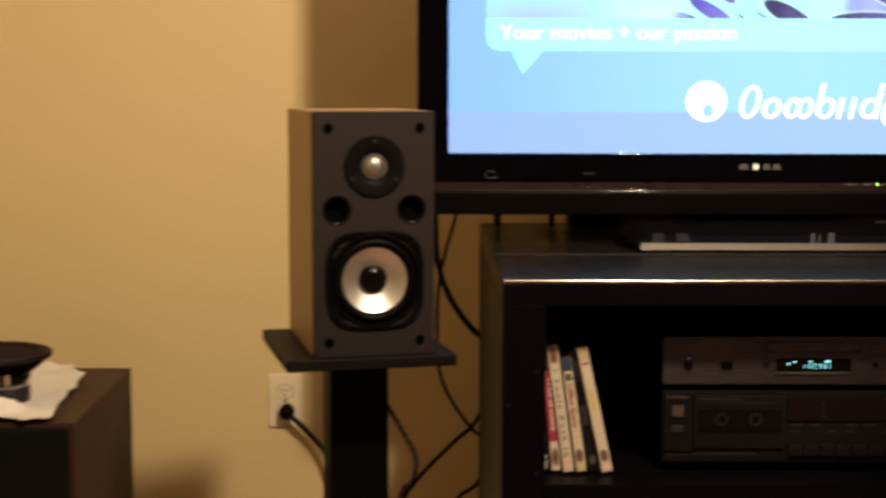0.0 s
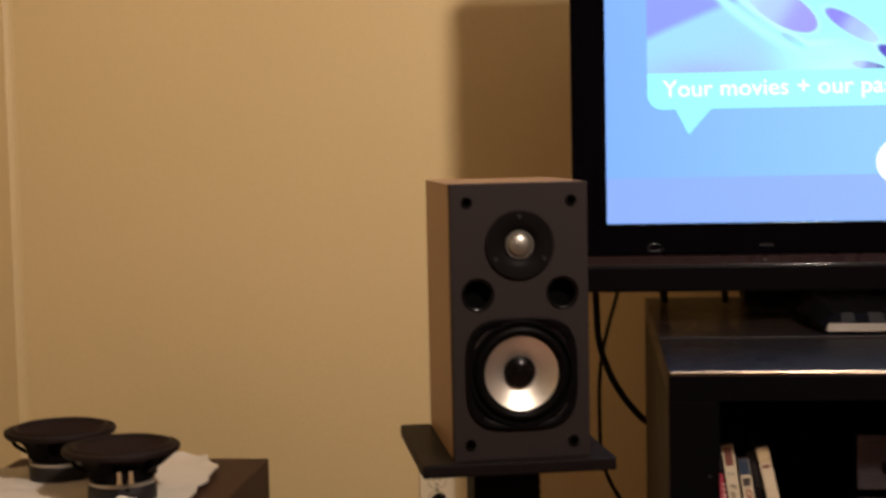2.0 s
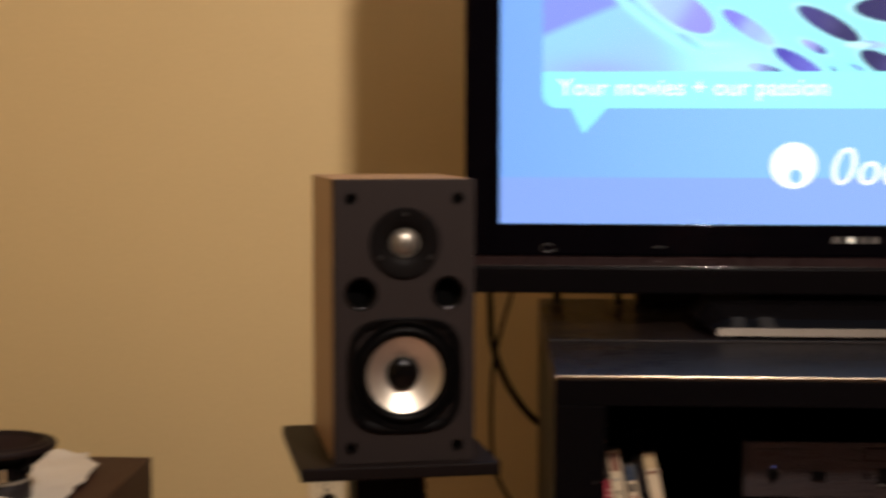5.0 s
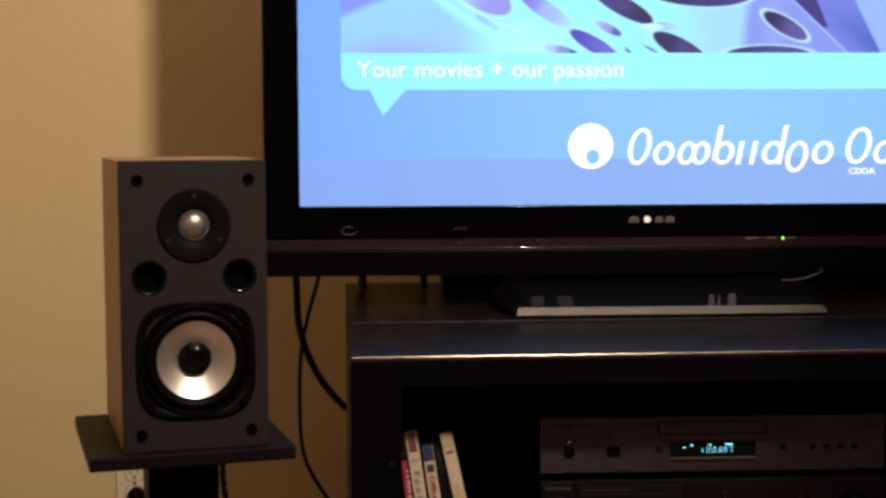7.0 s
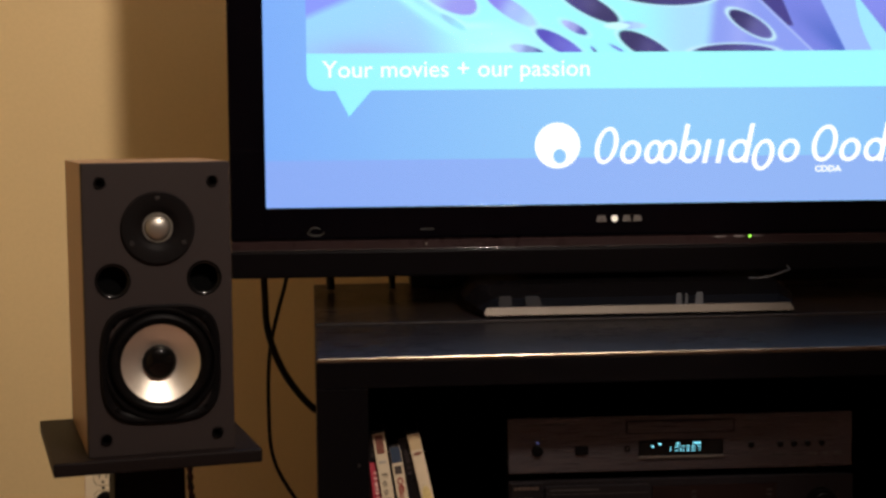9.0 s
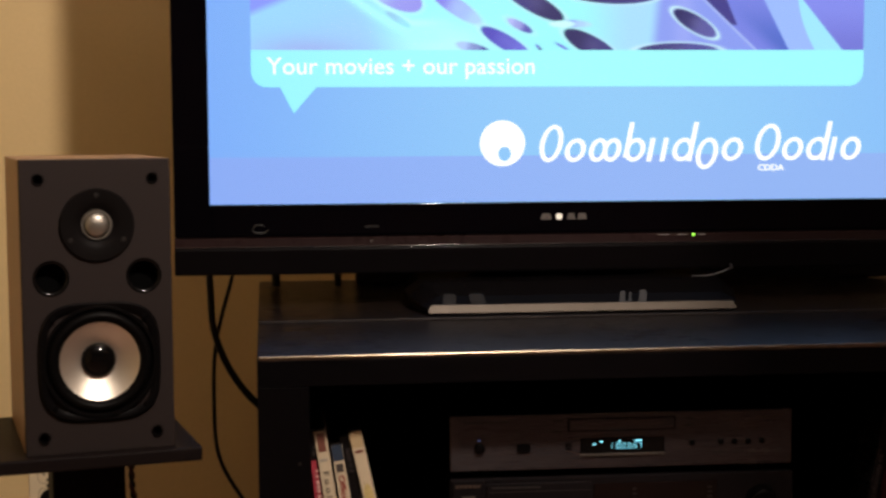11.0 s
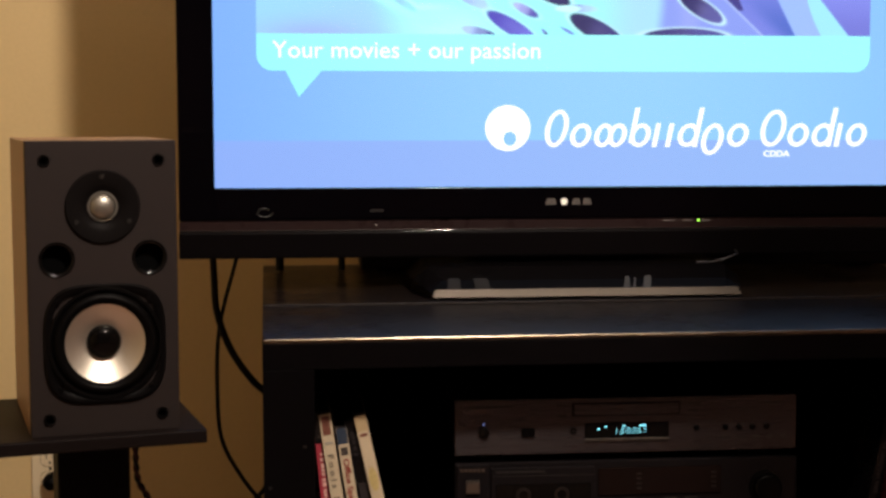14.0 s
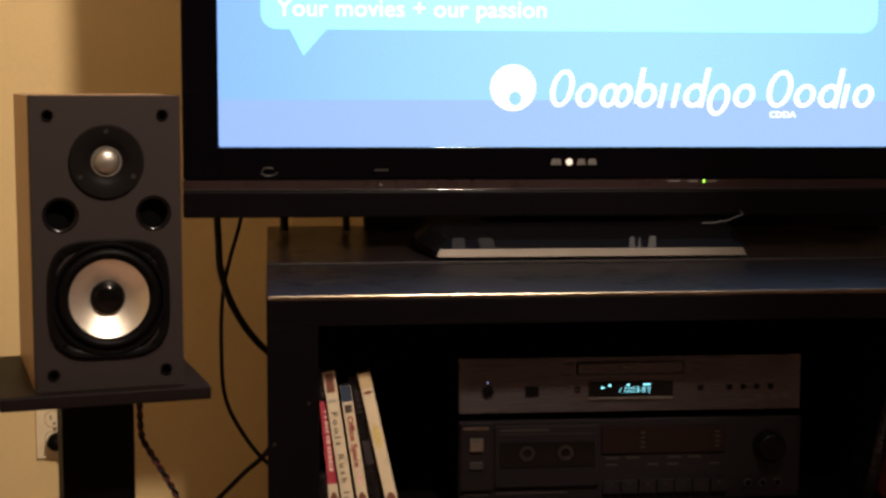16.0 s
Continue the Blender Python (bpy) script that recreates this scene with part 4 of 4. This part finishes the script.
def loose_driver(m):
    """A bare woofer lying on its magnet, cone upwards."""
    d = thing("loose_woofer", m, "bare black woofer lying face up on its magnet", "speaker driver", "loose woofers on the subwoofer")
    part("magnet", lathe([(0.0005, 0.0), (0.044, 0.0), (0.0455, 0.002), (0.0455, 0.021), (0.044, 0.023), (0.0005, 0.023)], 44), MAGNET, d, "grey ferrite magnet", smooth=True)
    part("top_plate", lathe([(0.0005, 0.0232), (0.0445, 0.0232), (0.0447, 0.0268), (0.0005, 0.027)], 44), PLATEZINC, d, smooth=True)
    part("basket_foot", lathe([(0.040, 0.0272), (0.041, 0.036), (0.046, 0.041), (0.044, 0.042), (0.038, 0.038), (0.036, 0.0272)], 40), BASKET, d, smooth=True)
    part("basket_body", lathe([(0.0400, 0.0272), (0.0462, 0.0330), (0.0480, 0.0450), (0.0560, 0.0545), (0.0680, 0.0617)], 48), BASKET, d, smooth=True)
    part("spider", lathe([(0.0005, 0.0275), (0.035, 0.0275), (0.038, 0.048), (0.030, 0.050), (0.0005, 0.046)], 32), PAPERCONE, d, smooth=True)
    for k in range(6):
        a = radians(60 * k + 12)
        arm = bmesh.new()
        ring = []
        for r, z, w in ((0.050, 0.040, 0.007), (0.057, 0.0445, 0.007), (0.066, 0.0510, 0.007), (0.0725, 0.0625, 0.009)):
            ring.append([arm.verts.new((r + dr, s * w, z + dz)) for s, dr, dz in ((-1, 0, 0), (1, 0, 0), (1, -0.004, 0.003), (-1, -0.004, 0.003))])
        for p, q in zip(ring, ring[1:]):
            for j in range(4):
                arm.faces.new((p[j], p[(j + 1) % 4], q[(j + 1) % 4], q[j]))
        arm.faces.new(ring[0]), arm.faces.new(ring[-1])
        bmesh.ops.transform(arm, matrix=Matrix.Rotation(a, 4, "Z"), verts=arm.verts)
        part("basket_arm", arm, BASKET, d)
    part("rim", lathe([(0.066, 0.0615), (0.0765, 0.0625), (0.0785, 0.0655), (0.0785, 0.0685), (0.0770, 0.0705), (0.0725, 0.0708), (0.0705, 0.0690)], 64), DRIVERROLL, d, smooth=True)
    roll = [(0.0710 - 0.0125 * u, 0.0690 + 0.0050 * math.sin(math.pi * u)) for u in (0, 0.15, 0.3, 0.5, 0.7, 0.85, 1.0)]
    part("surround", lathe(roll, 64), DRIVERROLL, d, smooth=True)
    part("cone", lathe([(0.0590, 0.0690), (0.045, 0.0615), (0.030, 0.0545), (0.0215, 0.0515), (0.0200, 0.0530), (0.015, 0.0570), (0.008, 0.0592), (0.0005, 0.0598)], 56), PAPERCONE, d, smooth=True)
    block = part("terminal_block", box(-0.020, 0.020, -0.0555, -0.046, 0.0320, 0.0465, 0.001), BASKET, d)
    for tx in (-0.005, 0.010):
        part("terminal_tab", box(tx - 0.0028, tx + 0.0028, -0.0605, -0.0557, 0.0335, 0.0470, 0.0008), GOLD, block, "gold terminal tab")
        part("terminal_clip", box(tx - 0.0040, tx + 0.0040, -0.0600, -0.0558, 0.0315, 0.0333), GOLD, block)
    return d


driver = loose_driver(pose(-1.2525, -0.0519, 0.4912, 0, 0, 20) @ Matrix.Diagonal((1.1436, 1.1436, 1.185, 1.0)))
copy_thing(driver, pose(-1.404, 0.0903, 0.4906, 0, 0, 78))

# ---- disc player ----
player = thing("disc_player", pose(0.0150, -0.366, 0.5776), "slim grey disc player with a lit blue-green display", "disc player")
PW = 0.2165


def pz(z):
    return z - 0.569


part("case", box(-PW + 0.002, PW - 0.002, 0.0105, 0.285, pz(0.579), pz(0.6455), 0.0015), PLASTIC, player)
part("front_panel", box(-PW, PW, 0.0, 0.010, pz(0.578), pz(0.647), 0.0015), GREYPANEL, player, "brushed grey aluminium front")
for fx in (-0.17, 0.17):
    for fy in (0.03, 0.25):
        part("foot", lathe([(0.0005, 0.0), (0.018, 0.0), (0.018, 0.0095), (0.0005, 0.0098)], 20, None, pose(fx, fy, 0.0)), RUBBER, player)


def px(x):
    return x - 0.021


tray = part("disc_tray", box(px(-0.049), px(0.088), -0.0012, -0.0002, pz(0.6245), pz(0.6415), 0.0004, 1), TRAYGAP, player)
part("tray_front", box(px(-0.0465), px(0.0855), -0.0030, -0.0013, pz(0.6262), pz(0.6398), 0.0006, 1), GREYPANEL, tray)
disp = part("display", box(px(-0.033), px(0.074), -0.0014, -0.0002, pz(0.5965), pz(0.6160), 0.0004, 1), DECKSHINE, player, "black display window")
part("display_lip", box(px(-0.033), px(0.074), -0.0030, -0.0002, pz(0.5935), pz(0.5962), 0.0005, 1), KEYSILVER, player)
LIT = {"0": "abcdef", "1": "bc", "3": "abcdg", "5": "acdfg", "7": "abc"}
digits = bmesh.new()
run = px(0.003)
for sign in "1 0:03:57":
    if sign == ":":
        for z in (0.6035, 0.6065):
            slab([(run + 0.1 * (z - 0.6), pz(z)), (run + 0.001, pz(z)), (run + 0.001, pz(z + 0.001)), (run, pz(z + 0.001))], -0.0019, -0.0016, digits)
        run += 0.0014
        continue
    w, h, t = 0.0040, 0.0068, 0.0008
    bars = {"a": (0, w, h - t, h), "g": (0, w, (h - t) / 2, (h + t) / 2), "d": (0, w, 0, t), "b": (w - t, w, h / 2, h), "c": (w - t, w, 0, h / 2), "f": (0, t, h / 2, h), "e": (0, t, 0, h / 2)}
    for key in LIT.get(sign, ""):
        x0, x1, z0, z1 = bars[key]
        slab([(run + x + 0.14 * z, pz(0.6020 + z)) for x, z in ((x0 + 0.0002, z0 + 0.0002), (x1 - 0.0002, z0 + 0.0002), (x1 - 0.0002, z1 - 0.0002), (x0 + 0.0002, z1 - 0.0002))], -0.0019, -0.0016, digits)
    run += 0.0062 if sign != " " else 0.0030
part("display_digits", digits, VFD, disp, "lit cyan digits")
for ax, aw, az in ((-0.017, 0.003, 0.6075), (-0.008, 0.003, 0.6105), (0.015, 0.003, 0.6108), (0.036, 0.009, 0.6112)):
    part("display_sign", box(px(ax), px(ax + aw), -0.0019, -0.0015, pz(az), pz(az + 0.0016)), VFD, disp)
power = part("power_button", lathe([(0.0072, 0.0002), (0.0068, 0.0035), (0.0055, 0.0045), (0.0005, 0.0045)], 28, None, front(px(-0.159), pz(0.6065))), PLASTIC, player, smooth=True)
part("power_light", lathe([(0.0008, 0.0002), (0.0007, 0.0008), (0.0003, 0.0010)], 10, None, front(px(-0.159), pz(0.6165))), LED_BLUE, player, "tiny blue power light")
part("open_button", box(px(-0.1125), px(-0.0955), -0.0030, -0.0002, pz(0.6000), pz(0.6115), 0.0015), PLASTIC, player)
part("headphone_jack", lathe([(0.0042, 0.0002), (0.0038, 0.0018), (0.0020, 0.0016), (0.0018, -0.002), (0.0004, -0.002)], 18, None, front(px(-0.047), pz(0.6065))), PLASTIC, player)
for bx in (0.109, 0.146, 0.1635, 0.181, 0.199):
    part("button", lathe([(0.0042, 0.0002), (0.0040, 0.0020), (0.0030, 0.0028), (0.0005, 0.0028)], 18, None, front(px(bx), pz(0.6075))), PLASTIC, player, smooth=True)
for bx, bw, mk in ((0.136, 0.018, DECKMARK), (0.161, 0.014, DECKMARK), (0.183, 0.0095, FORMATMARK), (0.200, 0.0085, FORMATMARK), (0.2150, 0.0095, FORMATMARK)):
    part("format_mark", box(px(bx), px(bx + bw), -0.0006, -0.0001, pz(0.5925), pz(0.5960)), mk, player)
for bx, bw, bz in ((-0.178, 0.055, 0.6372), (-0.068, 0.014, 0.6375), (-0.068, 0.012, 0.6240), (0.099, 0.014, 0.6375), (0.099, 0.012, 0.6285), (0.196, 0.022, 0.6365)):
    part("printed_line", box(px(bx), px(bx + bw), -0.0006, -0.0001, pz(bz), pz(bz + 0.0026)), DECKMARK, player)

# ---- cassette deck ----
deck = thing("cassette_deck", pose(0.0150, -0.372, 0.4681), "black cassette deck with a smoked tape window", "cassette deck")


def dz(z):
    return z - 0.459


def dx(x):
    return x - 0.020


part("case", box(-0.213, 0.213, 0.0105, 0.29, dz(0.4667), dz(0.5675), 0.0015), PLASTIC, deck)
part("front_panel", box(-PW, PW, 0.0, 0.010, dz(0.4655), dz(0.5685), 0.0012), DECKPANEL, deck)
for fx in (-0.17, 0.17):
    for fy in (0.03, 0.25):
        part("foot", lathe([(0.0005, -0.0090), (0.015, -0.0090), (0.016, 0.0075), (0.0005, 0.0078)], 20, None, pose(fx, fy, 0.0)), RUBBER, deck)
part("side_column", box(dx(-0.1945), dx(-0.1555), -0.0045, -0.0003, dz(0.482), dz(0.5680), 0.0012), DECKPANEL, deck)
for k in range(6):
    part("brand_mark", box(dx(-0.1905 + 0.0053 * k), dx(-0.1868 + 0.0053 * k), -0.0052, -0.0046, dz(0.5595), dz(0.5630)), GOLDMARK, deck)
part("power_key", box(dx(-0.1835), dx(-0.1670), -0.0085, -0.0046, dz(0.5330), dz(0.5465), 0.001), GOLDMARK, deck, "dull gold power key")
part("power_key_top", box(dx(-0.1835), dx(-0.1670), -0.0090, -0.0046, dz(0.5468), dz(0.5490), 0.0006), KEYSILVER, deck)
part("eject_key", box(dx(-0.1835), dx(-0.1670), -0.0070, -0.0046, dz(0.5100), dz(0.5195), 0.001), GREYMARK, deck)
door = part("cassette_door", box(dx(-0.152), dx(-0.022), -0.0045, -0.0003, dz(0.4860), dz(0.5630), 0.0012), DECKPANEL, deck)
win = part("tape_window", box(dx(-0.146), dx(-0.027), -0.0056, -0.0046, dz(0.5110), dz(0.5430), 0.0004, 1), DECKSHINE, door, "smoked tape window")
for hx in (-0.112, -0.064):
    part("tape_hub", lathe([(0.0095, 0.0), (0.0092, 0.0006), (0.0062, 0.0006), (0.0058, 0.0)], 24, None, front(dx(hx), dz(0.529), -0.0057)), HUBMARK, win)
part("door_line", box(dx(-0.150), dx(-0.024), -0.0050, -0.0046, dz(0.5525), dz(0.5533)), DECKMARK, door)
part("printed_line", box(dx(-0.146), dx(-0.085), -0.0050, -0.0046, dz(0.5570), dz(0.5592)), DECKMARK, door)
part("meter_window", box(dx(-0.018), dx(0.139), -0.0025, -0.0003, dz(0.5255), dz(0.5600), 0.0006, 1), METERGLASS, deck, "dark red-brown meter window")
for k, mx in enumerate((0.031, 0.126)):
    for j in range(4):
        part("meter_print", box(dx(mx), dx(mx + 0.006), -0.0030, -0.0026, dz(0.5330 + 0.006 * j), dz(0.5345 + 0.006 * j)), DECKMARK, deck)
for k in range(6):
    for r, z in ((0, 0.5185), (1, 0.5095)):
        x0 = -0.012 + 0.0262 * k
        if (k + r) % 3 != 2:
            part("printed_line", box(dx(x0), dx(x0 + 0.017 - 0.003 * r), -0.0006, -0.0001, dz(z), dz(z + 0.0022)), DECKMARK, deck)
for k in range(7):
    x0 = -0.016 + 0.0228 * k
    part("transport_key", box(dx(x0), dx(x0 + 0.0215), -0.0060, -0.0003, dz(0.4755), dz(0.4920), 0.001), DECKPANEL, deck)
    part("key_arrow", slab([(dx(x0 + 0.0085), dz(0.4885)), (dx(x0 + 0.0130), dz(0.4885)), (dx(x0 + 0.0108), dz(0.4855))], -0.0066, -0.0061), DECKMARK, deck)
part("lower_line", box(dx(-0.150), dx(-0.060), -0.0006, -0.0001, dz(0.4765), dz(0.4785)), DECKMARK, deck)
part("lower_mark", box(dx(-0.190), dx(-0.160), -0.0006, -0.0001, dz(0.4755), dz(0.4775)), DECKMARK, deck)
part("level_knob", lathe([(0.0205, 0.0002), (0.0200, 0.004), (0.0180, 0.0045), (0.0170, 0.015), (0.0155, 0.0165), (0.0005, 0.0165)], 40, None, front(dx(0.196), dz(0.5315))), PLASTIC, deck, "round black level knob", smooth=True)
for a in range(30, 331, 30):
    c, s = math.cos(radians(a - 90)), math.sin(radians(a - 90))
    part("scale_tick", lathe([(0.0008, 0.0001), (0.0006, 0.0006)], 8, None, front(dx(0.196 + 0.0245 * c), dz(0.5315 + 0.0245 * s))), DECKMARK, deck)
for jx in (0.170, 0.189, 0.208):
    part("jack", lathe([(0.0055, 0.0002), (0.0052, 0.0022), (0.0036, 0.0024), (0.0030, 0.0006), (0.0005, 0.0004)], 20, None, front(dx(jx), dz(0.4845))), SCREW, deck, "small metal-ringed jack", smooth=True)
    part("jack_hole", lathe([(0.0034, 0.0026), (0.0005, 0.0026)], 16, None, front(dx(jx), dz(0.4845))), VOID, deck)

# ---- disc cases on the shelf ----
def disc_case(x, y, lean, tall, thick, mat, label, prints=(), z=0.4595, group="disc cases on the shelf", deep=0.135):
    """A disc case standing on its short edge, spine to the front, leaning to one side; x is its foot."""
    d = thing("disc_case", pose(x, y, z, 0, lean, 0), label, "disc case", group)
    part("case", box(0.0006, thick - 0.0006, 0.0008, deep, 0.0, tall, 0.0012), DVD_BLACK, d)
    part("sleeve", box(0.0, thick, 0.0, deep - 0.004, 0.0025, tall - 0.0025, 0.0010), mat, d)
    for kind, z0, z1, pm in prints:
        if kind == "bar":
            part("spine_print", box(thick * 0.18, thick * 0.82, -0.0005, -0.0001, z0, z1), pm, d)
        elif kind == "full":
            part("spine_print", box(0.0005, thick - 0.0005, -0.0004, -0.0001, z0, z1), pm, d)
        elif kind == "spot":
            part("spine_print", slab(oval(thick / 2, (z0 + z1) / 2, thick * 0.36, (z1 - z0) / 2), -0.0005, -0.0001), pm, d)
        elif kind == "line":
            at = z0
            while at < z1:
                run = random.uniform(0.0022, 0.0058)
                half = random.uniform(0.13, 0.20)
                part("spine_print", box(thick * (0.5 - half), thick * (0.5 + half), -0.0005, -0.0001, at, min(at + run, z1)), pm, d)
                at += run + random.choice((0.0010, 0.0012, 0.0034))
        else:
            part("spine_text", lettering(kind, 0.0098, 0, 0, 0, None, pose(thick * 0.27, -0.0003, z1) @ pose(0, 0, 0, 0, 90, 0), 0.0002, z1 - z0, 0.00025), pm, d)
    return d


disc_case(-0.3592, -0.380, -5.2, 0.188, 0.0130, DVD_RED, "red disc case with a black top leaning on the stand side",
          (("full", 0.150, 0.186, DVD_BLACK), ("line", 0.062, 0.138, PRINT_PINK), ("full", 0.004, 0.046, DVD_CREAM), ("spot", 0.010, 0.036, PRINT_BROWN), ("line", 0.156, 0.178, PRINT_DARK)))
disc_case(-0.3424, -0.386, -8.2, 0.190, 0.0148, DVD_CREAM, "cream disc case with dark lettering, leaning",
          (("bar", 0.162, 0.185, PRINT_BROWN), ("bar", 0.150, 0.153, PRINT_GREY), ("F o o l s   R u s h   I n", 0.026, 0.138, PRINT_OLIVE), ("bar", 0.008, 0.022, PRINT_PINK)))
disc_case(-0.3232, -0.384, -8.6, 0.172, 0.0135, DVD_CREAM, "cream disc case with red title and a blue top, leaning",
          (("full", 0.150, 0.1695, DVD_BLUE), ("bar", 0.136, 0.146, PRINT_DARK), ("Office Space", 0.068, 0.132, PRINT_RED), ("line", 0.045, 0.064, PRINT_PINK), ("spot", 0.016, 0.036, PRINT_BROWN), ("bar", 0.004, 0.014, PRINT_YELLOW)))
disc_case(-0.3054, -0.381, -10.5, 0.180, 0.0145, DVD_BLACK, "black disc case with faint lettering, leaning",
          (("line", 0.135, 0.165, PRINT_FAINT), ("bar", 0.070, 0.100, PRINT_FAINT), ("spot", 0.012, 0.026, PRINT_DARK)))
disc_case(-0.2872, -0.388, -12.2, 0.190, 0.0150, DVD_CREAM, "sand-coloured disc case leaning on the others",
          (("full", 0.168, 0.186, DVD_SAND), ("spot", 0.161, 0.165, PRINT_BROWN), ("spot", 0.092, 0.122, PRINT_YELLOW), ("spot", 0.018, 0.036, PRINT_BROWN), ("bar", 0.004, 0.012, PRINT_PINK)))
disc_case(-0.3725, -0.384, 0.0, 0.060, 0.0090, DVD_BLACK, "short black case standing at the stand side", (("line", 0.008, 0.030, PRINT_GREY),))
disc_case(0.3330, -0.330, 11.0, 0.190, 0.0145, DVD_BLACK, "black disc case leaning to the other side", (("line", 0.06, 0.13, PRINT_FAINT),), group="disc cases beside the player")
disc_case(0.3560, -0.360, 10.0, 0.190, 0.0145, DVD_WINE, "dark red disc case leaning on the stand divider", (("full", 0.10, 0.187, DVD_BLACK), ("line", 0.11, 0.17, PRINT_DARK), ("line", 0.03, 0.085, PRINT_BROWN), ("bar", 0.006, 0.022, PRINT_OLIVE)), group="disc cases beside the player")
